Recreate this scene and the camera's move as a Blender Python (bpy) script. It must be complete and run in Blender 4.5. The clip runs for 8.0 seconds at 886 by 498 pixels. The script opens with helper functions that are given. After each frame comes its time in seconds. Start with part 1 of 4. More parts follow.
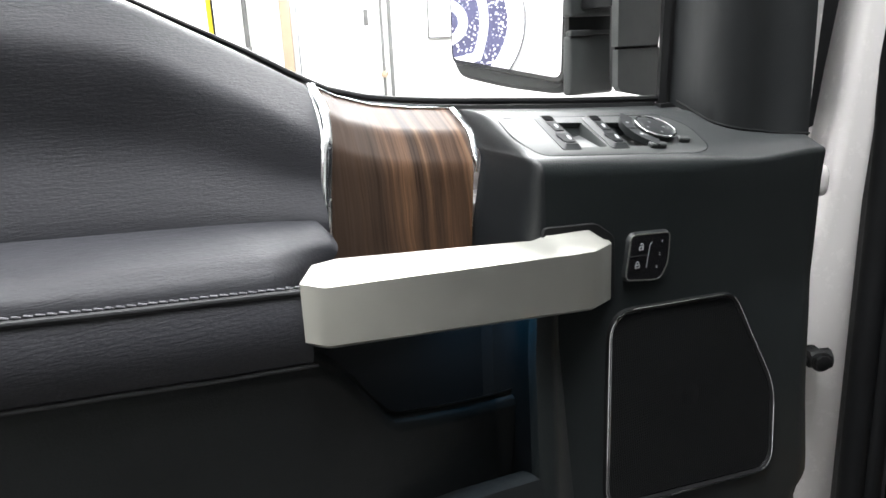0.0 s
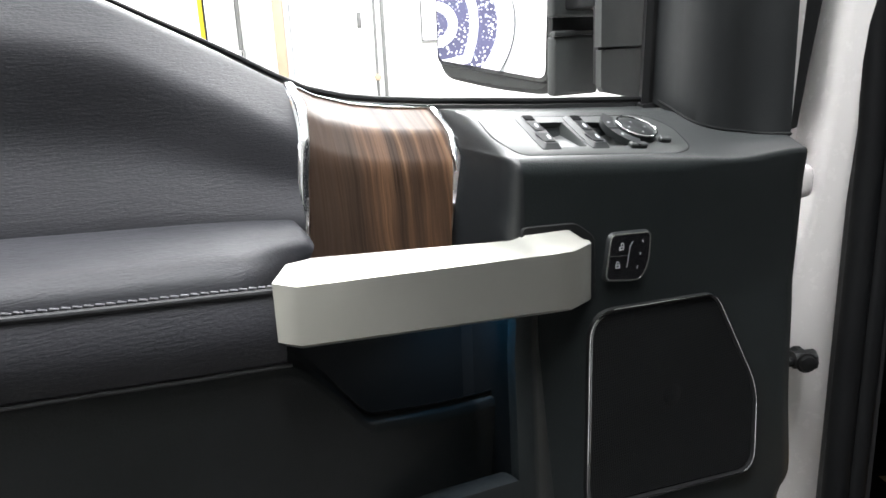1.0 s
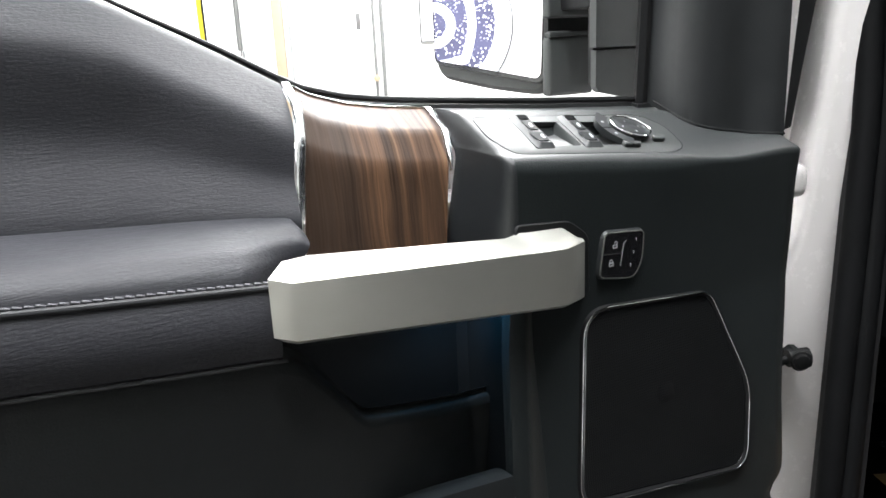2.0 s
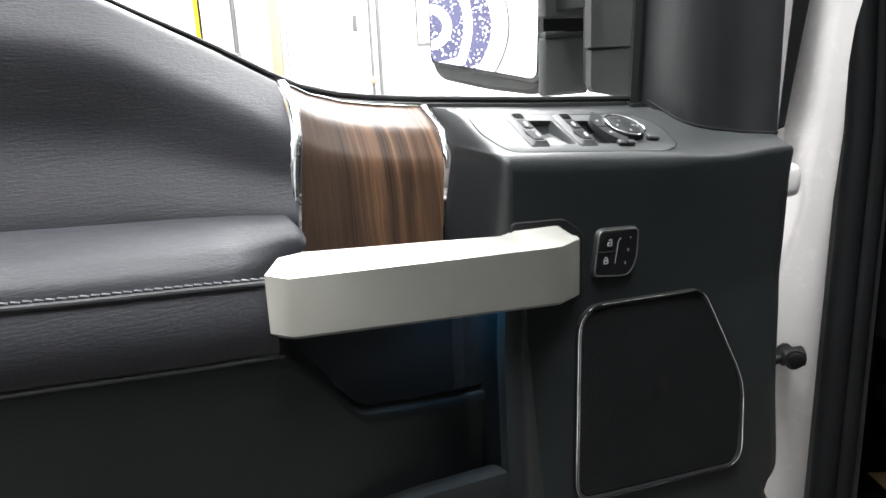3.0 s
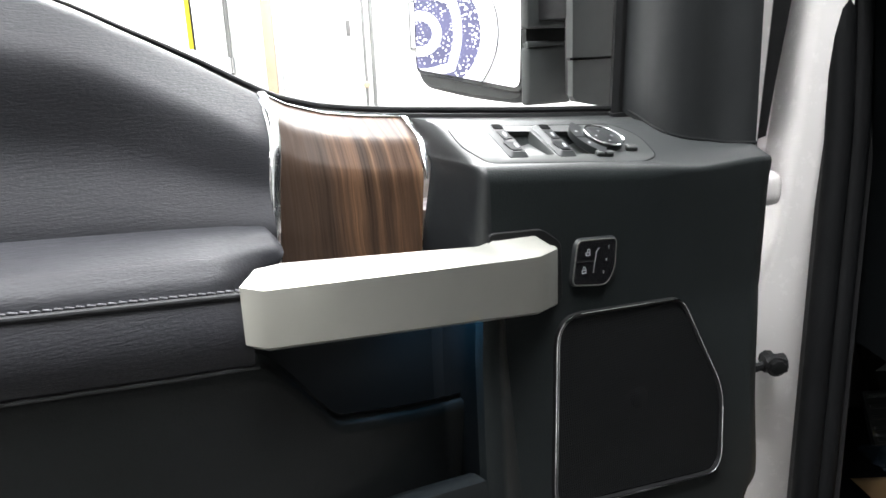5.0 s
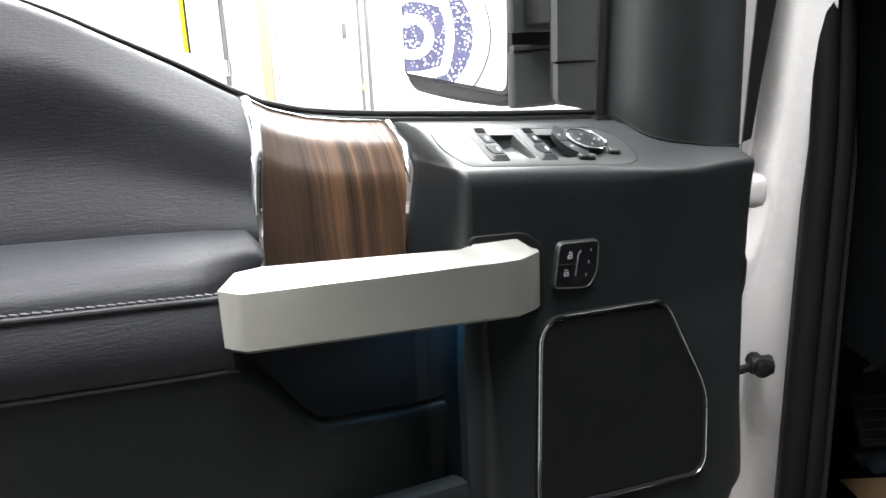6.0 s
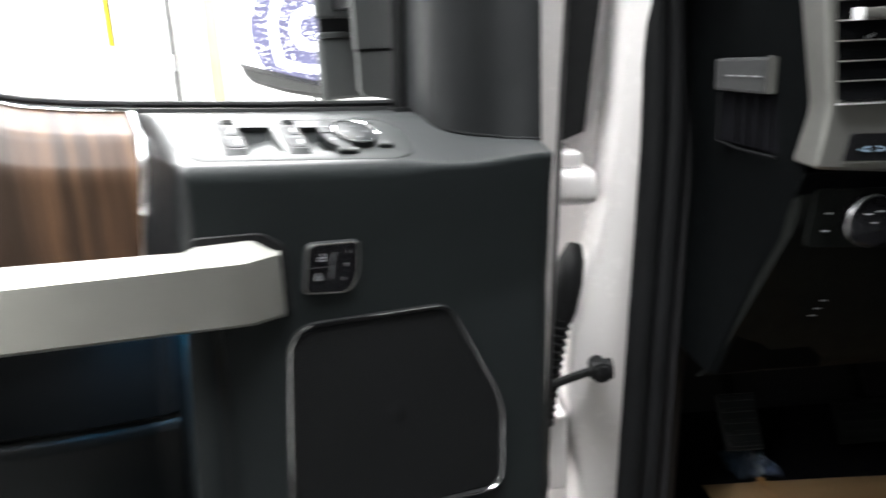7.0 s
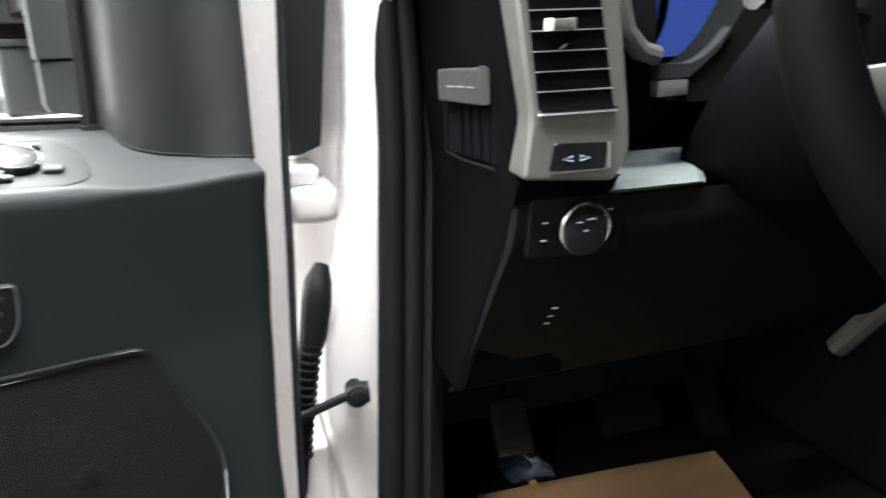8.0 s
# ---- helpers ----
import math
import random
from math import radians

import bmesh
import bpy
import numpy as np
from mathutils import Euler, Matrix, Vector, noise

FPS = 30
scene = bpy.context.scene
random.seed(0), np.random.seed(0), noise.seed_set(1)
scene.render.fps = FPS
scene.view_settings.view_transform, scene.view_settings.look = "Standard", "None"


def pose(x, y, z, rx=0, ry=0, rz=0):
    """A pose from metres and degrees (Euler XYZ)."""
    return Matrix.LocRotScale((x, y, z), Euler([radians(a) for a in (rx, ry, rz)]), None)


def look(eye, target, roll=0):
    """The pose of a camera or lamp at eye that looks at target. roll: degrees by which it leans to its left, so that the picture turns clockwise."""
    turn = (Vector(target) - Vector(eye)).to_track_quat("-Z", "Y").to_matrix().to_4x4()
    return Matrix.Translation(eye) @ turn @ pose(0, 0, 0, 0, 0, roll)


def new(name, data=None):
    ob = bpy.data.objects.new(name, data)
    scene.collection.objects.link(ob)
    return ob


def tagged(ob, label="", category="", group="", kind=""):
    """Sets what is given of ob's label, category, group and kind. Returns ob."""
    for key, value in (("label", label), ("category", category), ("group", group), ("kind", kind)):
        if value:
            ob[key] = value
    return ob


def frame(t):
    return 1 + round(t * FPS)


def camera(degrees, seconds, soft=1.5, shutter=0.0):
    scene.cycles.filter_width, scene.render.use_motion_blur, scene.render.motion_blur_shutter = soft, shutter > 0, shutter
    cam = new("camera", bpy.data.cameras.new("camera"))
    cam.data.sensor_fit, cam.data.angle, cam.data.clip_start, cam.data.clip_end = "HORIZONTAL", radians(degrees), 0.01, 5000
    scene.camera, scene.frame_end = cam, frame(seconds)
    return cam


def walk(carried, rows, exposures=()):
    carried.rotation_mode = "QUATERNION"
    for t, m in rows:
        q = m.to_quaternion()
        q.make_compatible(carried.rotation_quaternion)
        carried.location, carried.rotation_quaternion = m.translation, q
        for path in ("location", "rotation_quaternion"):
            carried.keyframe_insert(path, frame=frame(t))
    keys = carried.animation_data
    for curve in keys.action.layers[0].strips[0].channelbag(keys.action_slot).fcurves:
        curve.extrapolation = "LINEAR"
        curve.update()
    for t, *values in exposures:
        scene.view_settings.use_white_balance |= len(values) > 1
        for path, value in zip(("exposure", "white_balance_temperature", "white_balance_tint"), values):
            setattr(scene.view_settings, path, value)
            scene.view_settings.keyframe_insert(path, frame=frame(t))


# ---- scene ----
cam = camera(62.2, 8.0, soft=1.6, shutter=0.6)
PATH = [
    (0, (-0.004, -0.038, 1.372), (-0.017, 1.888, 0.831), -2.8),
    (0.5, (0.001, -0.037, 1.37), (-0.01, 1.888, 0.829), -2.8),
    (1, (0.009, -0.036, 1.368), (0.009, 1.892, 0.835), -2.7),
    (1.5, (0.012, -0.039, 1.368), (0.011, 1.889, 0.837), -2.7),
    (3, (0.013, -0.047, 1.364), (0.024, 1.883, 0.84), -2.6),
    (3.5, (0.016, -0.049, 1.365), (0.029, 1.883, 0.846), -2.6),
    (4, (0.014, -0.05, 1.368), (0.031, 1.882, 0.852), -2.6),
    (4.5, (0.022, -0.049, 1.369), (0.043, 1.883, 0.852), -2.5),
    (6, (0.04, -0.054, 1.371), (0.069, 1.88, 0.861), -2.6),
    (6.2, (0.0595, -0.0505, 1.3665), (0.082, 1.882, 0.855), -2.6),
    (6.5, (0.104, -0.043, 1.362), (0.144, 1.889, 0.846), -2.5),
    (6.8, (0.183, -0.0205, 1.357), (0.233, 1.909, 0.836), -2.4),
    (7, (0.233, -0.011, 1.354), (0.308, 1.918, 0.832), -2.6),
    (7.2, (0.276, -0.005, 1.3525), (0.434, 1.915, 0.822), -2.6),
    (7.5, (0.299, -0.001, 1.348), (0.64, 1.901, 0.833), -2.3),
    (7.8, (0.323, 0.014, 1.356), (0.791, 1.884, 0.824), -2.4),
    (8, (0.34, 0.023, 1.352), (0.865, 1.881, 0.828), -2.5),
]
walk(cam, [(t, look(eye, target, roll)) for t, eye, target, roll in PATH],
     [(0, -0.22), (1.5, -0.08), (3.0, 0.0), (6.0, 0.0), (6.5, 0.03), (7.0, 0.18), (7.5, 0.50), (8.0, 0.98)])

# ---- world and lamps ----
world = bpy.data.worlds.new("world")
scene.world = world
world.use_nodes = True
world.node_tree.nodes["Background"].inputs[0].default_value = (0.9, 0.95, 1.0, 1)
world.node_tree.nodes["Background"].inputs[1].default_value = 0.02
scene.view_settings.exposure = 0.0


# ---- materials ----
def node_material(name):
    m = bpy.data.materials.new(name)
    m.use_nodes = True
    nt = m.node_tree
    return m, nt, nt.nodes["Principled BSDF"]


def link(nt, a, b):
    nt.links.new(a, b)


def coords(nt, scale=(1, 1, 1), kind="Object"):
    tc = nt.nodes.new("ShaderNodeTexCoord")
    mp = nt.nodes.new("ShaderNodeMapping")
    mp.inputs["Scale"].default_value = scale
    link(nt, tc.outputs[kind], mp.inputs["Vector"])
    return mp.outputs["Vector"]


def noise_tex(nt, vec, scale, detail=4, rough=0.55, distort=0.0):
    n = nt.nodes.new("ShaderNodeTexNoise")
    n.inputs["Scale"].default_value = scale
    n.inputs["Detail"].default_value = detail
    n.inputs["Roughness"].default_value = rough
    n.inputs["Distortion"].default_value = distort
    link(nt, vec, n.inputs["Vector"])
    return n.outputs["Fac"]


def ramp(nt, fac, stops):
    r = nt.nodes.new("ShaderNodeValToRGB")
    els = r.color_ramp.elements
    while len(els) < len(stops):
        els.new(0.5)
    for e, (p, c) in zip(els, stops):
        e.position, e.color = p, (*c, 1) if len(c) == 3 else c
    link(nt, fac, r.inputs["Fac"])
    return r.outputs["Color"]


def bump(nt, height, strength, distance, under=None):
    b = nt.nodes.new("ShaderNodeBump")
    b.inputs["Strength"].default_value = strength
    b.inputs["Distance"].default_value = distance
    link(nt, height, b.inputs["Height"])
    if under is not None:
        link(nt, under, b.inputs["Normal"])
    return b.outputs["Normal"]


def grey(v, k=1.0):
    return tuple(c * k for c in v)


def surface(name, base, rough, metal=0.0, vary=0.12, patch=9.0, grain=0.0, grain_scale=900.0, rough_vary=0.08, spec=0.5, coat=0.0, graze=0.0):
    """A plain moulded, painted or cast surface, with uneven tone, uneven gloss and a fine grain."""
    m, nt, b = node_material(name)
    vec = coords(nt)
    big = noise_tex(nt, vec, patch, 5, 0.6)
    col = ramp(nt, big, [(0.3, grey(base, 1 - vary)), (0.7, grey(base, 1 + vary))])
    link(nt, col, b.inputs["Base Color"])
    fine = noise_tex(nt, vec, 60.0, 4, 0.7)
    rr = ramp(nt, fine, [(0.3, (rough - rough_vary,) * 3), (0.7, (rough + rough_vary,) * 3)])
    link(nt, rr, b.inputs["Roughness"])
    b.inputs["Metallic"].default_value = metal
    b.inputs["Specular IOR Level"].default_value = spec
    b.inputs["Coat Weight"].default_value = coat
    if graze:
        facing = nt.nodes.new("ShaderNodeLayerWeight")
        facing.inputs["Blend"].default_value = 0.5
        link(nt, ramp(nt, facing.outputs["Facing"], [(0.30, (spec,) * 3), (0.62, (min(1.0, spec + graze),) * 3)]), b.inputs["Specular IOR Level"])
    if grain:
        g = noise_tex(nt, vec, grain_scale, 3, 0.6)
        link(nt, bump(nt, g, grain, 0.0006), b.inputs["Normal"])
    return m


def leather_material():
    m, nt, b = node_material("black_leather")
    wr = noise_tex(nt, coords(nt, (0.34, 1, 3.0)), 250.0, 4, 0.6, 0.35)
    big = noise_tex(nt, coords(nt), 10.0, 4)
    zone = noise_tex(nt, coords(nt), 26.0, 3)
    pores = nt.nodes.new("ShaderNodeTexVoronoi")
    pores.inputs["Scale"].default_value = 520.0
    link(nt, coords(nt, (0.6, 1, 1.7)), pores.inputs["Vector"])
    crease = ramp(nt, wr, [(0.40, (0, 0, 0)), (0.60, (1, 1, 1))])
    amount = ramp(nt, zone, [(0.35, (0.4,) * 3), (0.65, (1.0,) * 3)])
    mul = nt.nodes.new("ShaderNodeMix")
    mul.data_type, mul.blend_type = "RGBA", "MULTIPLY"
    mul.inputs["Factor"].default_value = 1.0
    link(nt, crease, mul.inputs["A"])
    link(nt, amount, mul.inputs["B"])
    n1 = bump(nt, pores.outputs["Distance"], 0.22, 0.0006)
    n2 = bump(nt, mul.outputs["Result"], 0.27, 0.0006, n1)
    link(nt, n2, b.inputs["Normal"])
    link(nt, ramp(nt, big, [(0.3, (0.0150, 0.0154, 0.0188)), (0.7, (0.0188, 0.0192, 0.0232))]), b.inputs["Base Color"])
    link(nt, ramp(nt, wr, [(0.3, (0.51,) * 3), (0.7, (0.61,) * 3)]), b.inputs["Roughness"])
    b.inputs["Specular IOR Level"].default_value = 0.22
    return m


def wood_material():
    m, nt, b = node_material("striped_dark_wood")
    warp = nt.nodes.new("ShaderNodeTexNoise")
    warp.inputs["Scale"].default_value = 14.0
    warp.inputs["Detail"].default_value = 3
    link(nt, coords(nt, (1, 0.3, 0.55)), warp.inputs["Vector"])
    vec = coords(nt, (1, 0.0, 0.02))
    mix = nt.nodes.new("ShaderNodeVectorMath")
    mix.operation = "MULTIPLY_ADD"
    mix.inputs[1].default_value = (0.017, 0.0, 0.0)
    link(nt, warp.outputs["Color"], mix.inputs[0])
    link(nt, vec, mix.inputs[2])
    wide = noise_tex(nt, mix.outputs[0], 105.0, 3, 0.55)
    thin = noise_tex(nt, mix.outputs[0], 480.0, 4, 0.7)
    fibre = noise_tex(nt, coords(nt, (1, 1, 0.03)), 900.0, 3, 0.6)
    broad = noise_tex(nt, mix.outputs[0], 26.0, 2, 0.5)
    c1 = ramp(nt, wide, [(0.36, (0.030, 0.0180, 0.0120)), (0.50, (0.044, 0.0255, 0.0160)), (0.60, (0.072, 0.041, 0.024)), (0.70, (0.118, 0.075, 0.047))])
    c2 = ramp(nt, thin, [(0.36, (0.50, 0.47, 0.45)), (0.50, (1, 1, 1)), (0.66, (1.6, 1.45, 1.3))])
    c3 = ramp(nt, broad, [(0.36, (0.62, 0.60, 0.60)), (0.64, (1.30, 1.22, 1.15))])
    tone = c1
    for layer, amount in ((c2, 0.6), (c3, 1.0)):
        mul = nt.nodes.new("ShaderNodeMix")
        mul.data_type, mul.blend_type = "RGBA", "MULTIPLY"
        mul.inputs["Factor"].default_value = amount
        link(nt, tone, mul.inputs["A"])
        link(nt, layer, mul.inputs["B"])
        tone = mul.outputs["Result"]
    # the stripes fade out towards the leather
    axis = nt.nodes.new("ShaderNodeSeparateXYZ")
    link(nt, coords(nt), axis.inputs[0])
    run = nt.nodes.new("ShaderNodeMapRange")
    run.inputs["From Min"].default_value, run.inputs["From Max"].default_value = -0.205, -0.160
    run.inputs["To Min"].default_value, run.inputs["To Max"].default_value = 0.25, 1.0
    link(nt, axis.outputs["X"], run.inputs["Value"])
    plain = nt.nodes.new("ShaderNodeMix")
    plain.data_type = "RGBA"
    plain.inputs["A"].default_value = (0.040, 0.024, 0.0165, 1)
    link(nt, run.outputs["Result"], plain.inputs["Factor"])
    link(nt, tone, plain.inputs["B"])
    link(nt, plain.outputs["Result"], b.inputs["Base Color"])
    link(nt, ramp(nt, thin, [(0.3, (0.52,) * 3), (0.7, (0.66,) * 3)]), b.inputs["Roughness"])
    link(nt, ramp(nt, thin, [(0.35, (0.08,) * 3), (0.65, (0.24,) * 3)]), b.inputs["Specular IOR Level"])
    link(nt, bump(nt, fibre, 0.05, 0.0003), b.inputs["Normal"])
    b.inputs["Coat Weight"].default_value = 0.24
    b.inputs["Coat Roughness"].default_value = 0.38
    return m


def mesh_grille_material():
    m, nt, b = node_material("perforated_black_metal")
    v = nt.nodes.new("ShaderNodeTexVoronoi")
    v.inputs["Scale"].default_value = 420.0
    v.inputs["Randomness"].default_value = 0.0
    link(nt, coords(nt, (1, 0.0, 1)), v.inputs["Vector"])
    hole = ramp(nt, v.outputs["Distance"], [(0.28, (0, 0, 0)), (0.40, (1, 1, 1))])
    big = noise_tex(nt, coords(nt), 14.0, 3)
    tone = ramp(nt, big, [(0.3, (0.0048, 0.0053, 0.0060)), (0.7, (0.0066, 0.0072, 0.0080))])
    mul = nt.nodes.new("ShaderNodeMix")
    mul.data_type, mul.blend_type = "RGBA", "MULTIPLY"
    mul.inputs["Factor"].default_value = 0.8
    link(nt, tone, mul.inputs["A"])
    link(nt, hole, mul.inputs["B"])
    link(nt, mul.outputs["Result"], b.inputs["Base Color"])
    link(nt, bump(nt, hole, 0.5, 0.0006), b.inputs["Normal"])
    b.inputs["Roughness"].default_value = 0.55
    b.inputs["Specular IOR Level"].default_value = 0.15
    return m


def cardboard_material():
    m, nt, b = node_material("brown_kraft_paper")
    vec = coords(nt)
    big = noise_tex(nt, vec, 7.0, 5)
    fib = noise_tex(nt, coords(nt, (1, 5, 1)), 220.0, 4)
    c = ramp(nt, big, [(0.3, (0.19, 0.115, 0.05)), (0.55, (0.225, 0.14, 0.064)), (0.75, (0.25, 0.157, 0.075))])
    link(nt, c, b.inputs["Base Color"])
    link(nt, bump(nt, fib, 0.15, 0.001), b.inputs["Normal"])
    b.inputs["Roughness"].default_value = 0.8
    return m


def glow_material(name, colour, strength):
    m, nt, b = node_material(name)
    b.inputs["Base Color"].default_value = (0.01, 0.01, 0.01, 1)
    b.inputs["Emission Color"].default_value = (*colour, 1)
    b.inputs["Emission Strength"].default_value = strength
    b.inputs["Roughness"].default_value = 0.25
    return m


def mirror_material():
    m, nt, b = node_material("silvered_glass")
    b.inputs["Base Color"].default_value = (0.90, 0.91, 0.94, 1)
    b.inputs["Metallic"].default_value = 1.0
    b.inputs["Roughness"].default_value = 0.01
    return m


def speckled_material():
    m, nt, b = node_material("blue_speckled_print")
    v = nt.nodes.new("ShaderNodeTexVoronoi")
    v.inputs["Scale"].default_value = 130.0
    link(nt, coords(nt), v.inputs["Vector"])
    big = noise_tex(nt, coords(nt), 16.0, 3)
    dots = ramp(nt, v.outputs["Distance"], [(0.27, (0.9, 0.9, 0.95)), (0.36, (0.050, 0.050, 0.100))])
    plain = ramp(nt, big, [(0.40, (0, 0, 0)), (0.55, (1, 1, 1))])
    mx = nt.nodes.new("ShaderNodeMix")
    mx.data_type = "RGBA"
    link(nt, plain, mx.inputs["Factor"])
    mx.inputs["A"].default_value = (0.060, 0.060, 0.120, 1)
    link(nt, dots, mx.inputs["B"])
    link(nt, mx.outputs["Result"], b.inputs["Base Color"])
    b.inputs["Roughness"].default_value = 0.6
    return m


def film_material():
    m, nt, b = node_material("clear_plastic_film")
    b.inputs["Base Color"].default_value = (0.55, 0.68, 0.85, 1)
    b.inputs["Transmission Weight"].default_value = 0.96
    b.inputs["IOR"].default_value = 1.4
    link(nt, ramp(nt, noise_tex(nt, coords(nt), 60.0), [(0.3, (0.05,) * 3), (0.7, (0.2,) * 3)]), b.inputs["Roughness"])
    return m


LEATHER = leather_material()
WOOD = wood_material()
GRILLE = mesh_grille_material()
KRAFT = cardboard_material()
MIRROR = mirror_material()
PRINT = speckled_material()
PLASTIC = surface("black_moulded_plastic", (0.0104, 0.0126, 0.0133), 0.46, spec=0.17, grain=0.5, grain_scale=620, vary=0.06, rough_vary=0.02, graze=0.83)
SOFT_PLASTIC = surface("charcoal_soft_plastic", (0.0062, 0.0074, 0.0080), 0.50, spec=0.26, grain=0.4, grain_scale=800, vary=0.10)
# inside of the map pocket: the recess's shade is put into this near-black
POCKET_SHADE = surface("shaded_black_pocket_plastic", (0.0030, 0.0034, 0.0038), 0.60, spec=0.08, vary=0.12)
# card plastic in a darker, bluer copy: the pod flank's shade as colour
FLANK_SHADE = surface("shaded_black_card_plastic", (0.0056, 0.0068, 0.0080), 0.40, spec=0.36, grain=0.25, grain_scale=900, vary=0.10)
HOUSING = surface("dark_grey_textured_plastic", (0.0128, 0.0140, 0.0149), 0.5, spec=0.30, grain=0.2, grain_scale=1500, vary=0.08)
MIRROR_GREY = surface("mid_grey_textured_plastic", (0.029, 0.032, 0.032), 0.5, spec=0.35, grain=0.2, grain_scale=1500, vary=0.08)
BEZEL = surface("satin_grey_plastic", (0.025, 0.028, 0.028), 0.48, vary=0.04, rough_vary=0.015, spec=0.42, graze=0.58)
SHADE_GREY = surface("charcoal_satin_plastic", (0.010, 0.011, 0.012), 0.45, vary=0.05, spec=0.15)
SWITCH = surface("satin_mid_grey_plastic", (0.014, 0.0155, 0.0165), 0.40, vary=0.05, rough_vary=0.03, spec=0.28)
SILVER = surface("satin_silver_paint", (0.51, 0.51, 0.47), 0.36, metal=0.75, vary=0.04)
DASH_SILVER = surface("warm_satin_nickel_paint", (0.125, 0.125, 0.117), 0.40, metal=0.45, vary=0.05, grain=0.06, grain_scale=2200)
CHROME = surface("chrome", (0.80, 0.81, 0.83), 0.07, metal=1.0, vary=0.02, rough_vary=0.03)
GLOSS = surface("gloss_black", (0.008, 0.008, 0.009), 0.14, vary=0.1, rough_vary=0.05)
RUBBER = surface("black_rubber", (0.0058, 0.0061, 0.0067), 0.58, spec=0.22, vary=0.15, grain=0.15, grain_scale=700)
PAINT = surface("white_car_paint", (0.755, 0.73, 0.725), 0.25, vary=0.015, rough_vary=0.05, coat=0.5)
WALL = surface("white_wall_paint", (0.82, 0.82, 0.80), 0.7, vary=0.02, patch=1.5, grain=0.1, grain_scale=300)
DOOR_WHITE = surface("white_door_paint", (0.80, 0.80, 0.78), 0.5, vary=0.02, patch=2)
STEEL = surface("grey_steel", (0.42, 0.43, 0.44), 0.4, metal=0.5, vary=0.1)
DARK_STEEL = surface("dark_grey_steel", (0.09, 0.09, 0.088), 0.5, metal=0.2, vary=0.15)
BEIGE = surface("beige_wood", (0.29, 0.22, 0.15), 0.55, vary=0.15, patch=4)
YELLOW = surface("yellow_plastic", (0.62, 0.52, 0.02), 0.4, vary=0.05)
CONCRETE = surface("concrete", (0.13, 0.125, 0.12), 0.6, vary=0.2, patch=2.5, grain=0.2, grain_scale=200)
CARPET = surface("black_carpet", (0.0036, 0.0036, 0.0046), 0.95, vary=0.3, patch=30, grain=0.8, grain_scale=500, spec=0.03)
LINING = surface("dark_cab_lining", (0.012, 0.012, 0.0135), 0.8, spec=0.25, vary=0.15)
DASH = surface("black_dash_plastic", (0.0042, 0.0047, 0.0044), 0.62, spec=0.05, vary=0.12, grain=0.3, grain_scale=1200)
SEAL = surface("black_foam_rubber", (0.0042, 0.0044, 0.0049), 0.62, spec=0.09, vary=0.2, grain=0.2, grain_scale=600)
# dash plastic again, darker: shade on the end panel put into its colour
DASH_SHADED = surface("shaded_black_dash_plastic", (0.0017, 0.0020, 0.0022), 0.66, spec=0.020, vary=0.12, grain=0.3, grain_scale=1200)
# near-black that carries the shade of vent mouth, column and recess as colour
SHADE_BLACK = surface("shade_black_plastic", (0.0020, 0.0021, 0.0025), 0.66, spec=0.03, vary=0.15, grain=0.2)
LEDGE = surface("soft_grey_dash_pad", (0.105, 0.125, 0.120), 0.45, vary=0.08, grain=0.2, grain_scale=1200)
DIM = surface("dull_grey_print", (0.13, 0.135, 0.14), 0.5, vary=0.05)
FAINT = surface("grey_legend_print", (0.30, 0.31, 0.32), 0.5, vary=0.02)
MARK = surface("white_legend_print", (0.75, 0.76, 0.78), 0.5, vary=0.02)
STAIN = surface("brown_stained_tape", (0.20, 0.105, 0.035), 0.5, vary=0.3, patch=60)
FILM = film_material()
SCREEN = glow_material("blue_display", (0.035, 0.07, 0.30), 0.55)
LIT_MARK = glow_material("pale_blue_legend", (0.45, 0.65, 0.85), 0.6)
HANDLE = surface("mid_grey_plastic", (0.019, 0.020, 0.021), 0.45, vary=0.06)
BRIGHT = surface("bright_satin_metal", (0.85, 0.86, 0.87), 0.35, metal=0.3, vary=0.03)
STRIP = surface("polished_bright_trim", (0.80, 0.81, 0.83), 0.24, metal=1.0, vary=0.04, rough_vary=0.05)
BEZEL_CHROME = surface("dark_polished_trim", (0.30, 0.31, 0.325), 0.16, metal=1.0, vary=0.05, rough_vary=0.04)
WHEEL = surface("black_wheel_leather", (0.0018, 0.0021, 0.0020), 0.68, spec=0.03, vary=0.12, grain=0.25, grain_scale=900)
WELT = surface("grey_leather_welt", (0.017, 0.0175, 0.0195), 0.58, spec=0.25, vary=0.2, patch=60)
THREAD = surface("grey_thread", (0.105, 0.105, 0.115), 0.7, vary=0.1)
LAMP = glow_material("lamp_diffuser", (1.0, 0.98, 0.95), 6.0)


# ---- mesh helpers ----
def mesh_object(name, bm, material, smooth=35):
    me = bpy.data.meshes.new(name)
    bmesh.ops.recalc_face_normals(bm, faces=bm.faces)
    bm.to_mesh(me)
    bm.free()
    me.materials.append(material)
    if smooth:
        me.shade_smooth()
        me.set_sharp_from_angle(angle=radians(smooth))
    return new(name, me)


def part(name, bm, material, parent, label="", smooth=35):
    """One bmesh as one mesh object under a thing or a part."""
    ob = mesh_object(name, bm, material, smooth)
    ob.parent = parent
    if label:
        ob["label"] = label
    return ob


def thing(name, m, label, category, group="", kind=""):
    ob = new(name)
    ob.empty_display_size = 0.05
    ob.matrix_world = m
    return tagged(ob, label, category, group, kind)


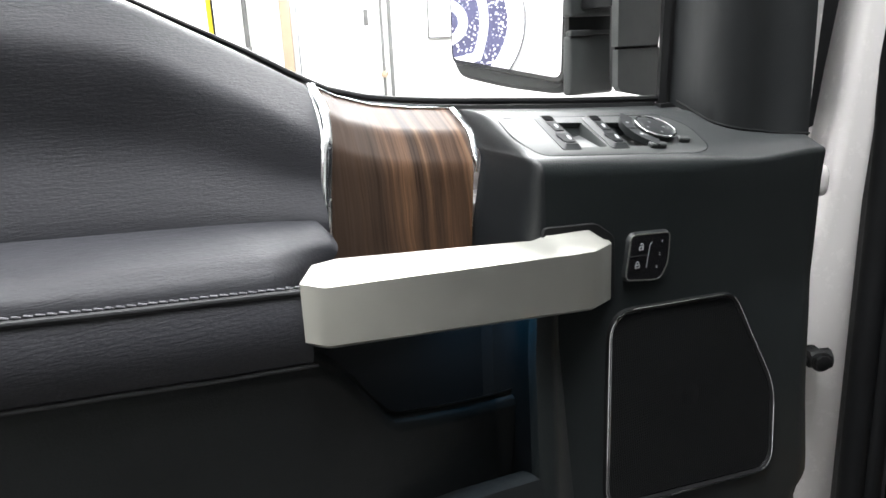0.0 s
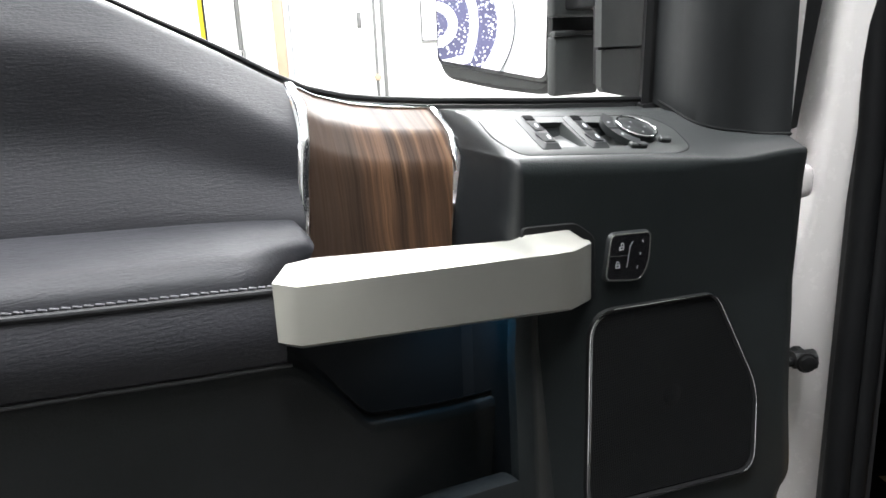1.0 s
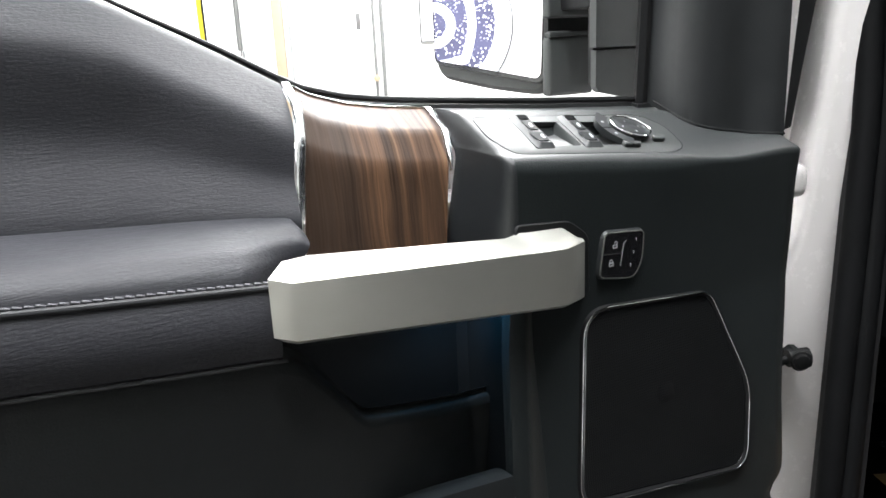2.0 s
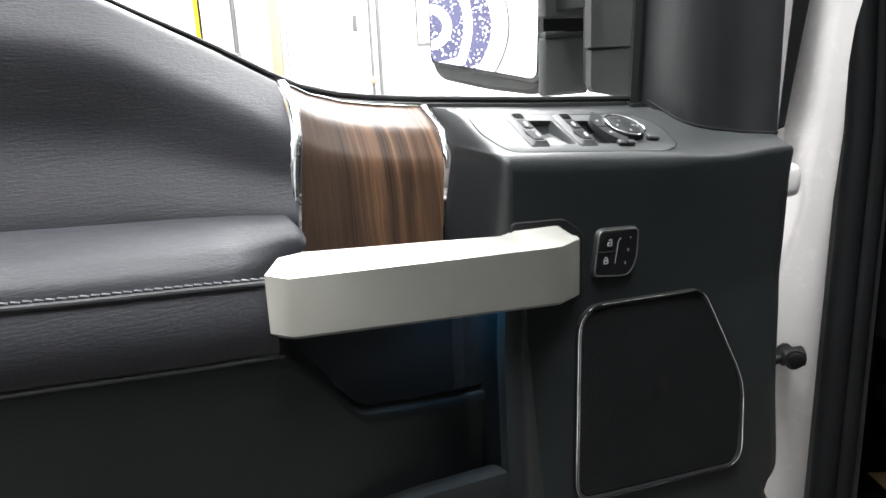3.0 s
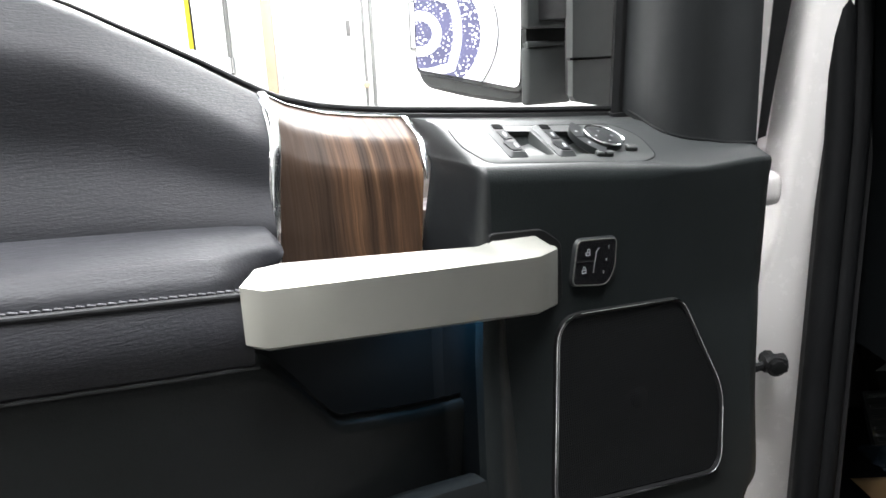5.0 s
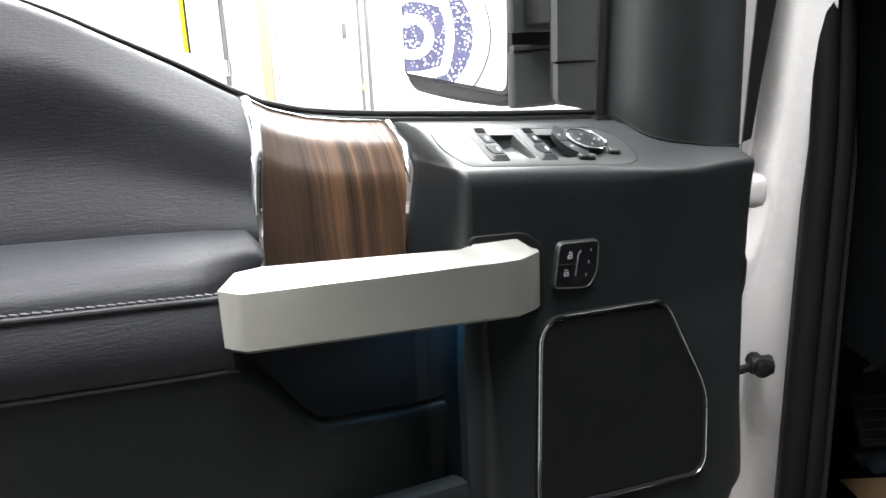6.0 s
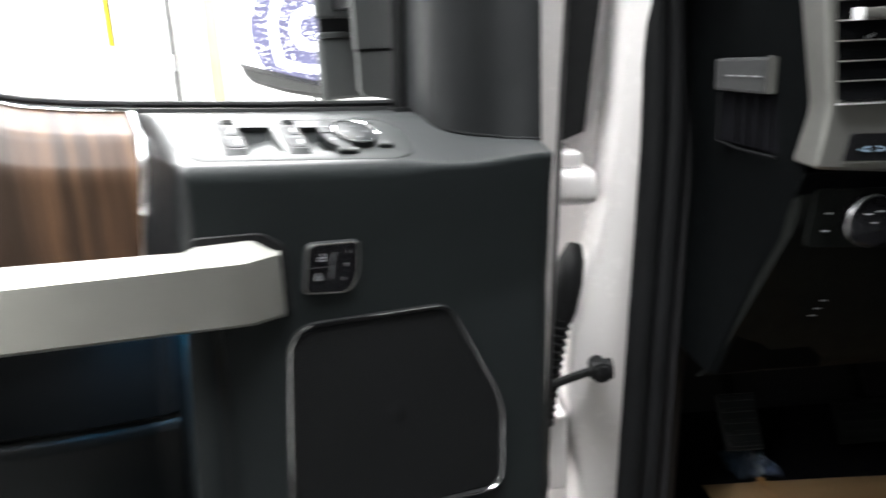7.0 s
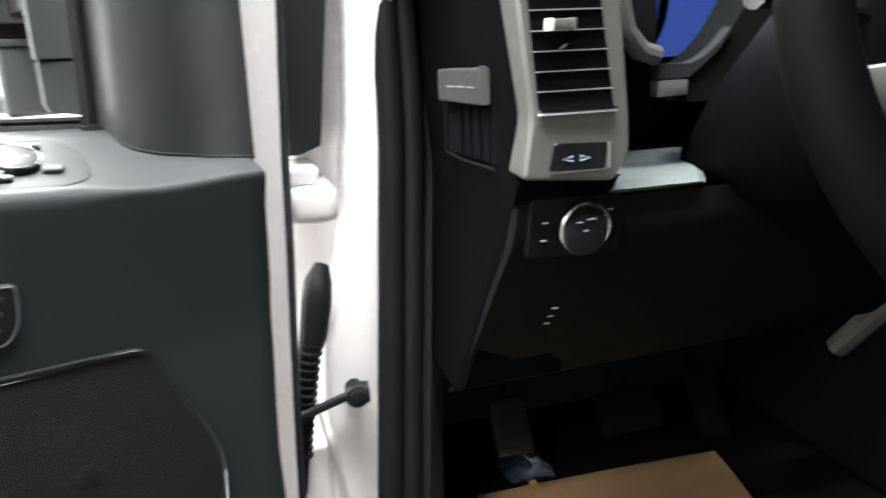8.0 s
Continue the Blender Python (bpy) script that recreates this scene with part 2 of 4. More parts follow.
def add_box(bm, x0, x1, y0, y1, z0, z1, bevel=0.0, segments=2):
    vs = [bm.verts.new((x, y, z)) for x in (x0, x1) for y in (y0, y1) for z in (z0, z1)]
    fs = []
    for q in ((0, 1, 3, 2), (4, 6, 7, 5), (0, 4, 5, 1), (2, 3, 7, 6), (0, 2, 6, 4), (1, 5, 7, 3)):
        fs.append(bm.faces.new([vs[i] for i in q]))
    if bevel:
        edges = list({e for f in fs for e in f.edges})
        bmesh.ops.bevel(bm, geom=edges, offset=bevel, segments=segments, affect="EDGES", profile=0.6)
    return bm


def box(x0, x1, y0, y1, z0, z1, bevel=0.0, segments=2):
    return add_box(bmesh.new(), x0, x1, y0, y1, z0, z1, bevel, segments)


def rings(sections, closed=True, caps=True, bm=None):
    """Skin a row of sections, each a list of points of one length."""
    bm = bm or bmesh.new()
    rows = [[bm.verts.new(p) for p in sec] for sec in sections]
    n = len(rows[0])
    for a, b in zip(rows, rows[1:]):
        for i in range(n if closed else n - 1):
            j = (i + 1) % n
            bm.faces.new((a[i], a[j], b[j], b[i]))
    if caps and closed:
        bm.faces.new(rows[0][::-1])
        bm.faces.new(rows[-1])
    return bm


def sheet(fn, us, ts, thick=0.003, bm=None):
    """A moulded sheet: fn(u, t) gives its front; its back lies thick behind along +y, edges closed."""
    bm = bm or bmesh.new()
    front = [[Vector(fn(u, t)) for t in ts] for u in us]
    a = [[bm.verts.new(p) for p in row] for row in front]
    b = [[bm.verts.new(p + Vector((0, thick, -thick * 0.5))) for p in row] for row in front]
    nu, nt = len(us), len(ts)
    for i in range(nu - 1):
        for j in range(nt - 1):
            bm.faces.new((a[i][j], a[i + 1][j], a[i + 1][j + 1], a[i][j + 1]))
            bm.faces.new((b[i][j], b[i][j + 1], b[i + 1][j + 1], b[i + 1][j]))
    for i in range(nu - 1):
        for j in (0, nt - 1):
            bm.faces.new((a[i][j], b[i][j], b[i + 1][j], a[i + 1][j]))
    for j in range(nt - 1):
        for i in (0, nu - 1):
            bm.faces.new((a[i][j], a[i][j + 1], b[i][j + 1], b[i][j]))
    return bm


def rounded(poly, radius, steps=4):
    """A 2D outline with its corners rounded; radius may be a number or one a corner."""
    out = []
    n = len(poly)
    for i, p in enumerate(poly):
        r = radius[i] if isinstance(radius, (list, tuple)) else radius
        p, a, b = Vector(p), Vector(poly[i - 1]), Vector(poly[(i + 1) % n])
        da, db = (a - p), (b - p)
        k = min(r, da.length * 0.45, db.length * 0.45)
        s, e = p + da.normalized() * k, p + db.normalized() * k
        for q in range(steps + 1):
            t = q / steps
            out.append(tuple((1 - t) ** 2 * s + 2 * t * (1 - t) * p + t * t * e))
    return out


def prism(outline, place, depth, bevel=0.0, bm=None):
    """An outline pushed back by depth; place(a, b, d) gives the point of the outline's (a, b) at depth d. bevel insets the front."""
    secs = []
    cx = sum(p[0] for p in outline) / len(outline)
    cy = sum(p[1] for p in outline) / len(outline)

    def inset(k):
        pts = []
        n = len(outline)
        for i, p in enumerate(outline):
            a, b = Vector(outline[i - 1]), Vector(outline[(i + 1) % n])
            d = (b - a)
            nrm = Vector((-d.y, d.x))
            if nrm.length > 1e-9:
                nrm.normalize()
            if nrm.dot(Vector((cx - p[0], cy - p[1]))) < 0:
                nrm.negate()
            pts.append((p[0] + nrm.x * k, p[1] + nrm.y * k))
        return pts
    if bevel:
        for k in (1.0, 0.3, 0.0):
            secs.append([place(*p, bevel * (1 - k)) for p in inset(bevel * k)])
    else:
        secs.append([place(*p, 0.0) for p in outline])
    secs.append([place(*p, depth) for p in outline])
    return rings(secs, bm=bm)


def inset_outline(outline, k):
    """The outline moved k inwards (negative: outwards)."""
    cx = sum(p[0] for p in outline) / len(outline)
    cy = sum(p[1] for p in outline) / len(outline)
    pts = []
    n = len(outline)
    for i, p in enumerate(outline):
        d = Vector(outline[(i + 1) % n]) - Vector(outline[i - 1])
        nrm = Vector((-d.y, d.x)).normalized()
        if nrm.dot(Vector((cx - p[0], cy - p[1]))) < 0:
            nrm.negate()
        pts.append((p[0] + nrm.x * k, p[1] + nrm.y * k))
    return pts


def collar(outline, place, steps):
    """A closed moulding that follows an outline; steps are (inset, depth) round its section."""
    secs = [[place(*p, d) for p in inset_outline(outline, k)] for k, d in steps]
    return rings(secs + secs[:1], caps=False)


def tube(points, radius, sides=10, closed=False, bm=None, squash=1.0):
    """A round bar along points."""
    bm = bm or bmesh.new()
    pts = [Vector(p) for p in points]
    n = len(pts)
    secs = []
    up = None
    for i, p in enumerate(pts):
        a = pts[(i - 1) % n] if closed or i > 0 else p
        b = pts[(i + 1) % n] if closed or i < n - 1 else p
        d = (b - a).normalized()
        if up is None:
            up = Vector((0, 0, 1)) if abs(d.z) < 0.9 else Vector((1, 0, 0))
        s = d.cross(up).normalized()
        up = s.cross(d).normalized()
        r = radius[i] if isinstance(radius, (list, tuple)) else radius
        secs.append([tuple(p + (s * math.cos(2 * math.pi * k / sides) + up * squash * math.sin(2 * math.pi * k / sides)) * r) for k in range(sides)])
    if closed:
        secs.append(secs[0])
        rings(secs, caps=False, bm=bm)
        bmesh.ops.remove_doubles(bm, verts=bm.verts, dist=1e-7)
    else:
        rings(secs, bm=bm)
    return bm


def disc(centre, axis, radius, depth, sides=32, bevel=0.0, bm=None):
    """A short cylinder; axis points to its front."""
    ax = Vector(axis).normalized()
    s = ax.orthogonal().normalized()
    t = ax.cross(s)
    c = Vector(centre)
    steps = [(0.0, -depth)] + ([(0.0, -bevel), (bevel * 0.3, -bevel * 0.3), (bevel, 0.0)] if bevel else [(0.0, 0.0)])
    secs = [[tuple(c + ax * d + (s * math.cos(2 * math.pi * k / sides) + t * math.sin(2 * math.pi * k / sides)) * (radius - i)) for k in range(sides)] for i, d in steps]
    return rings(secs, bm=bm)


def lerp(x, table):
    """Value at x of a table of (x, value) pairs."""
    if x <= table[0][0]:
        return table[0][1]
    for (a, va), (b, vb) in zip(table, table[1:]):
        if x <= b:
            return va + (vb - va) * (x - a) / (b - a)
    return table[-1][1]


def soft(x, table):
    """The same, with a smoother bend at each pair."""
    h = 0.012
    return sum(lerp(x + k * h, table) for k in (-1, -0.5, 0, 0.5, 1)) / 5


def step(x, a, b):
    t = min(1, max(0, (x - a) / (b - a)))
    return t * t * (3 - 2 * t)


def span(a, b, n):
    return [a + (b - a) * i / (n - 1) for i in range(n)]


# ---- garage ----
def wall_box(name, dims, material, label="", category="wall"):
    ob = mesh_object(name, box(*dims), material, smooth=0)
    return tagged(ob, label or "plain white painted garage wall", category, kind="structure")


WALL_Y = 4.95
wall_box("floor", (-3.6, 6, -5, 5.1, -0.1, 0), CONCRETE, "grey concrete garage floor", "floor")
wall_box("ceiling", (-3.6, 6, -5, 5.1, 3.3, 3.4), WALL, "white garage ceiling", "ceiling")
wall_box("wall_front", (-3.6, 6, WALL_Y, 5.1, 0, 3.3), WALL)
wall_box("wall_side", (-3.6, -3.45, -5, WALL_Y, 0, 3.3), WALL)
wall_box("wall_rear", (-3.45, 6, -5, -4.9, 0, 3.3), WALL)
wall_box("wall_far", (5.9, 6, -4.9, WALL_Y, 0, 3.3), WALL)


def ceiling_lamp(x, y, sx, sy, power):
    lamp = thing("ceiling_lamp", pose(x, y, 3.3), "long white ceiling light with a flat diffuser", "ceiling light", "garage ceiling lights")
    part("frame", box(-sx / 2 - 0.03, sx / 2 + 0.03, -sy / 2 - 0.03, sy / 2 + 0.03, -0.05, -0.001, 0.006), STEEL, lamp)
    part("diffuser", box(-sx / 2, sx / 2, -sy / 2, sy / 2, -0.056, -0.04, 0.003), LAMP, lamp)
    data = bpy.data.lights.new("ceiling_light", "AREA")
    data.shape, data.size, data.size_y, data.energy, data.color = "RECTANGLE", sx, sy, power, (0.965, 0.985, 1.0)
    src = new("ceiling_light", data)
    src.parent = lamp
    src.location = (0, 0, -0.065)
    return lamp


ceiling_lamp(-0.2, 0.22, 2.2, 0.6, 200)
ceiling_lamp(0.75, 2.50, 3.4, 1.8, 610)
ceiling_lamp(-0.6, 4.1, 3.0, 0.4, 130)
ceiling_lamp(-2.2, -1.4, 0.5, 2.4, 60)
ceiling_lamp(3.2, 3.4, 2.4, 0.5, 80)

# door in the garage's front wall
gdoor = thing("garage_side_door", pose(0, WALL_Y, 0), "white flush door in a white frame with a steel edge", "door")
part("leaf", box(-0.90, -0.345, -0.045, -0.004, 0.01, 2.1, 0.003), DOOR_WHITE, gdoor)
part("hinge_rail", box(-0.372, -0.352, -0.062, -0.046, 0.0, 2.14, 0.003), DARK_STEEL, gdoor, "grey steel door edge")
part("jamb", box(-0.322, -0.300, -0.066, -0.004, 0.0, 2.14, 0.003), DARK_STEEL, gdoor, "grey steel jamb")
part("hinge", disc((-0.362, -0.075, 1.19), (0, -1, 0), 0.022, 0.02, 16, 0.004), BEIGE, gdoor, "brass hinge")
part("plate", box(-0.475, -0.445, -0.052, -0.046, 1.50, 1.60, 0.002), DARK_STEEL, gdoor, "small grey plate")
notice = thing("wall_notice", pose(0, WALL_Y, 0), "white notice in a thin grey frame on the wall", "notice")
part("sheet", box(-0.06, 0.16, -0.012, -0.003, 1.41, 1.69), MARK, notice)
nb = bmesh.new()
for dims in ((-0.068, -0.056, 1.40, 1.70), (0.156, 0.168, 1.40, 1.70)):
    add_box(nb, dims[0], dims[1], -0.022, -0.003, dims[2], dims[3])
for z in (1.40, 1.694):
    add_box(nb, -0.056, 0.156, -0.022, -0.003, z, z + 0.010)
part("frame", nb, DARK_STEEL, notice)
post = thing("wall_post", pose(0, WALL_Y, 0), "beige wooden post with a grey face against the wall", "post")
part("post_wood", box(-1.00, -0.935, -0.10, -0.003, 0, 3.29, 0.004), BEIGE, post)
part("post_face", box(-0.934, -0.905, -0.09, -0.003, 0, 3.29, 0.004), STEEL, post)
pipe = thing("wall_pipe", pose(0, WALL_Y, 0), "thin grey steel pipe running up the white wall", "pipe")
part("pipe", tube([(-1.235, -0.04, 0.0), (-1.235, -0.04, 3.28)], 0.016, 12), DARK_STEEL, pipe)
part("coupling", tube([(-1.235, -0.04, 1.30), (-1.235, -0.04, 1.40)], 0.023, 12), CHROME, pipe)
part("duct", box(-1.20, -1.11, -0.05, -0.003, 0, 3.29, 0.004), STEEL, pipe, "pale flat duct")
strap = thing("hanging_strap", pose(0, 3.0, 0), "bright yellow strap hanging from the ceiling", "strap")
part("strap", box(-0.908, -0.889, -0.003, 0.003, 1.425, 3.29, 0.001), YELLOW, strap)
part("strap_edge", box(-0.888, -0.882, -0.006, 0.006, 1.42, 3.29, 0.001), RUBBER, strap)

# printed sign on the side wall, seen in the door mirror
board = thing("display_board", pose(-0.82, 1.10, 0), "white display board on a steel stand", "display board")
part("panel", box(-0.02, 0.0, -0.55, 0.50, 0.95, 2.05, 0.004), DOOR_WHITE, board)
part("foot", box(-0.22, 0.20, -0.25, 0.25, 0, 0.02, 0.004), STEEL, board)
part("upright", box(-0.045, -0.021, -0.02, 0.02, 0.02, 1.9, 0.003), STEEL, board)
sign = thing("ring_sign", pose(-0.819, 1.095, 1.455, 0, 0, 90), "blue speckled round sign with white rings on a white board", "sign")


def ring_band(r0, r1, depth, sides=64, square=0.0):
    def pt(a, r, d):
        k = 1 + square * (1 / max(abs(math.cos(a)), abs(math.sin(a))) - 1)
        return (r * k * math.cos(a), -d, r * k * math.sin(a))
    bm = bmesh.new()
    secs = []
    for i in range(sides + 1):
        a = 2 * math.pi * i / sides
        secs.append([pt(a, r0, 0.002), pt(a, r0, depth), pt(a, r1, depth), pt(a, r1, 0.002)])
    rings(secs, closed=True, caps=False, bm=bm)
    bmesh.ops.remove_doubles(bm, verts=bm.verts, dist=1e-6)
    return bm


part("print", disc((0, -0.005, 0), (0, -1, 0), 0.155, 0.003, 64), PRINT, sign)
part("inner_ring", ring_band(0.031, 0.054, 0.007), MARK, sign)
part("middle_ring", ring_band(0.083, 0.104, 0.007, square=0.45), MARK, sign)
part("outer_ring", ring_band(0.150, 0.190, 0.007), MARK, sign)
part("rim_line", ring_band(0.1905, 0.1930, 0.007), RUBBER, sign)

# ---- the open truck door: local x along the door to its hinges, y outwards, z up ----
door = thing("driver_door", pose(0.131, 0.545, 0, 0, 0, 27), "open white pickup door with black leather and wood inner panel", "vehicle door", kind="thing")

BELT = [(-0.95, 1.47), (-0.6, 1.463), (-0.45, 1.45), (-0.36, 1.424), (-0.33, 1.411), (-0.305, 1.398), (-0.275, 1.383), (-0.248, 1.369), (-0.218, 1.352), (-0.192, 1.339),
        (-0.159, 1.330), (-0.123, 1.325), (-0.08, 1.321), (0.042, 1.312), (0.163, 1.305), (0.30, 1.30)]


def belt(u):
    return lerp(u, BELT)


def face_depth(w):
    return lerp(w, [(0.6, -0.075), (0.955, -0.029), (1.13, -0.002), (1.20, 0.001), (1.3, 0.003)])


def shelf(u, v):
    k = 1.27 + 0.457 * (min(v, 0.082) - 0.023) + 0.34 * max(0, v - 0.082) - 0.085 * (u - 0.126) + 0.457 * max(0, 0.045 - max(v, 0.028)) * step(u, 0.17, 0.268)
    return k


# front part of the card: pod with the switches on top
CARD_T = span(0, 0.14, 10) + span(0.145, 0.215, 18) + span(0.22, 1, 50)


def card_edge(w):
    """Where the card ends towards the hinges; its lower corner is rounded off."""
    return lerp(w, [(0.78, 0.240), (0.895, 0.2225), (0.908, 0.2155), (0.914, 0.2160), (0.918, 0.2200), (0.924, 0.2290), (0.932, 0.2345), (0.945, 0.2360), (1.01, 0.2400), (1.05, 0.2450), (1.10, 0.2525), (1.16, 0.2595), (1.19, 0.2620), (1.23, 0.2645), (1.255, 0.2685)])


def card(q, t):
    """q runs from the pocket post (0) to the hinge end (1)."""
    u = -0.064 + 0.338 * q
    r = 0.016 - 0.009 * step(u, 0.105, 0.160)
    w_top = shelf(u, r)
    if t < 0.60:
        w = 0.78 + (w_top - r - 0.78) * t / 0.60
        v = face_depth(w)
    elif t < 0.75:
        k = (t - 0.60) / 0.15 * math.pi / 2
        w = w_top - r + r * math.sin(k)
        v0 = face_depth(w_top - r)
        v = v0 + (r - v0) * (1 - math.cos(k))
    else:
        k = (t - 0.75) / 0.25
        v = r + (0.125 - r) * k
        w = shelf(u, v) + (belt(u) - 0.006 - shelf(u, 0.125)) * step(v, 0.080, 0.125)
        w -= 0.014 * step(u, -0.052, -0.040) * step(-u, -0.112, -0.100) * step(v, 0.024, 0.034) * step(-v, -0.070, -0.060)
    end = card_edge(w)
    if q >= 0:
        u = -0.064 + (end + 0.064) * q
        v += (0.001 * step(q, 0.55, 0.97) + 0.003 * step(q, 0.97, 1.0)) * (1 - max(0, v) / 0.125)
    return (u, v, w)


def pod_side(q, t):
    """The pod's rounded flank, back to the wood trim."""
    u0, v0, w0 = card(0, 0.42 + 0.58 * t)
    k = 1 - max(0.0, min(1.0, v0 / 0.125))
    du = lerp(q, [(0, 0), (0.15, -0.005), (0.3, -0.009), (0.45, -0.012), (0.6, -0.015), (1, -0.024)])
    dv = lerp(q, [(0, 0), (0.15, 0.0015), (0.3, 0.006), (0.45, 0.014), (0.6, 0.027), (1, 0.070)])
    du *= lerp(w0, [(1.21, 1.12), (1.275, 0.60)])
    return (u0 + du, v0 + dv * k, w0 - 0.085 * du * 0.5 + 0.05 * dv * k)


part("front_card", sheet(card, span(0, 1, 44), CARD_T), PLASTIC, door, "black moulded plastic card with a fine grain")
part("pod_side", sheet(pod_side, span(1, 0, 14), span(0, 1, 34)), FLANK_SHADE, door, "black plastic pod flank")
part("card_return", sheet(lambda t, k: (card_edge(0.78 + 0.475 * t) - 0.001 - 0.004 * k, face_depth(0.78 + 0.475 * t) + 0.006 + 0.045 * k, 0.78 + 0.475 * t), span(0, 1, 20), span(0, 1, 3), 0.002), PLASTIC, door)

# upper pad in leather
PAD_EDGE = [(1.20, -0.2275), (1.25, -0.2235), (1.289, -0.2190), (1.305, -0.2158), (1.325, -0.2105), (1.345, -0.2110)]


def upper_pad(q, t):
    """q runs along the door to the wood trim (1)."""
    u = -0.92 + 0.705 * q
    scoop = step(-u, 0.235, 0.36)
    wb, ws = belt(u), lerp(u, [(-0.95, 1.285), (-0.431, 1.268), (-0.297, 1.259), (-0.215, 1.251)])
    wc = ws + (wb - ws) * soft(u, [(-0.95, 0.66), (-0.45, 0.68), (-0.33, 0.70), (-0.28, 0.62), (-0.215, 0.5)])
    vc = 0.071 + 0.017 * scoop
    prof = [(0.0, 0.126, wb - 0.006), (0.08, 0.117, wb - 0.004), (0.44, vc + 0.004, wc + 0.007), (0.52, vc, wc - 0.005), (0.74, vc - 0.004 + 0.006 * scoop, ws + (wc - ws) * 0.45), (0.93, 0.046 + 0.016 * scoop, ws - 0.003), (1.0, 0.047 + 0.016 * scoop, ws - 0.014)]
    v = sum(lerp(t + k * 0.045, [(p[0], p[1]) for p in prof]) for k in (-1, -0.5, 0, 0.5, 1)) / 5
    w = sum(lerp(t + k * 0.045, [(p[0], p[2]) for p in prof]) for k in (-1, -0.5, 0, 0.5, 1)) / 5
    return (-0.92 + (soft(w, PAD_EDGE) + 0.92) * q, v, w)


part("upper_pad", sheet(upper_pad, span(0, 1, 80), span(0, 1, 40)), LEATHER, door, "black grained leather upper pad")

SEAM = [(-0.95, 1.285), (-0.431, 1.268), (-0.297, 1.259), (-0.215, 1.251)]
STITCH = [(-0.95, 1.262), (-0.431, 1.241), (-0.378, 1.236), (-0.316, 1.231), (-0.27, 1.227), (-0.21, 1.224)]


def arm_pad(q, t):
    """q runs along the door to the rounded end by the wood trim (1)."""
    u = -0.92 + (lerp(t, [(0, -0.231), (0.3, -0.2275), (0.5, -0.2265), (0.75, -0.231), (1, -0.238)]) + 0.92) * q
    ws, wt = lerp(u, SEAM), lerp(u, STITCH)
    end = step(u, -0.292, -0.230)
    lip = step(u, -0.236, -0.2265)
    prof = [(0.0, 0.064, ws - 0.014), (0.10, 0.054, ws + 0.001), (0.35, 0.015, ws - 0.001), (0.62, -0.014, ws - 0.008), (0.85, -0.028, wt + 0.010), (1.0, -0.0315, wt)]
    v = sum(lerp(t + k * 0.06, [(p[0], p[1]) for p in prof]) for k in (-1, -0.5, 0, 0.5, 1)) / 5
    w = sum(lerp(t + k * 0.06, [(p[0], p[2]) for p in prof]) for k in (-1, -0.5, 0, 0.5, 1)) / 5
    return (u, v + 0.050 * end * t, w - 0.006 * end * t - 0.006 * lip * lip)


ARM_Q = span(0, 0.88, 46) + span(0.885, 1, 26)
part("arm_pad", sheet(arm_pad, ARM_Q, span(0, 1, 28)), LEATHER, door, "black leather armrest pad")


def arm_band(u, t):
    wt = lerp(u, STITCH) - 0.0015
    wl = lerp(u, [(-0.95, 1.215), (-0.44, 1.194), (-0.385, 1.189), (-0.322, 1.183), (-0.27, 1.179), (-0.2, 1.172)])
    return (u, -0.0325 - 0.006 * math.sin(t * math.pi) - 0.004 * t + 0.004 * step(t, 0.92, 1.0), wt + (wl - wt) * t)


part("arm_band", sheet(arm_band, span(-0.92, -0.2690, 50), span(0, 1, 14)), LEATHER, door, "smooth black leather band under the armrest")


CARD_TOP = [(-0.95, 1.221), (-0.44, 1.200), (-0.385, 1.195), (-0.322, 1.189), (-0.27, 1.185), (-0.258, 1.180), (-0.2427, 1.1630), (-0.2125, 1.1215), (-0.207, 1.1205), (-0.109, 1.0945)]


def lower_card(u, t):
    """Below the armrest; it sinks towards the post and leaves the recess over its top edge free."""
    wl = sum(lerp(u + k * 0.004, CARD_TOP) for k in (-1, 0, 1)) / 3
    w = wl + (0.70 - wl) * t
    v = lerp(t, [(0, -0.022), (0.010, -0.024), (0.016, -0.031), (0.03, -0.033), (0.25, -0.034), (0.5, -0.042), (1, -0.075)])
    sink = min(1.0, max(0.0, (u + 0.270) / 0.16))
    k = 0.5 * step(u, -0.25, -0.20) * max(0.0, 1 - t / 0.03)
    return (u, v - 0.011 * k * step(-t, -0.012, 0.0) + 0.040 * sink * (0.35 + 0.65 * sink), w)


part("lower_card", sheet(lower_card, span(-0.92, -0.28, 24) + span(-0.275, -0.0885, 44), span(0, 0.05, 14) + span(0.06, 1, 40)), SOFT_PLASTIC, door, "dark charcoal plastic lower card")

part("band_welt", tube([(x, -0.0366, lerp(x, [(-0.95, 1.215), (-0.44, 1.194), (-0.385, 1.189), (-0.322, 1.183), (-0.27, 1.179), (-0.2, 1.172)]) + 0.0002) for x in span(-0.91, -0.266, 60)], 0.0014, 8), WELT, door)
# stitched seam along the armrest
stitches = bmesh.new()
u = -0.70
while u < -0.272:
    a, b = lerp(u, STITCH), lerp(u + 0.0050, STITCH)
    tube([(u, -0.0306, a + 0.0036), (u + 0.0021, -0.0318, (a + b) / 2 + 0.0036), (u + 0.0042, -0.0312, b + 0.0030)], 0.00066, 6, bm=stitches)
    u += 0.0056
part("stitching", stitches, THREAD, door, "grey decorative stitching")
part("piping", tube([(x, -0.0322, lerp(x, STITCH) + 0.0002) for x in span(-0.90, -0.268, 40)], 0.0022, 10), WELT, door, "grey leather piping")


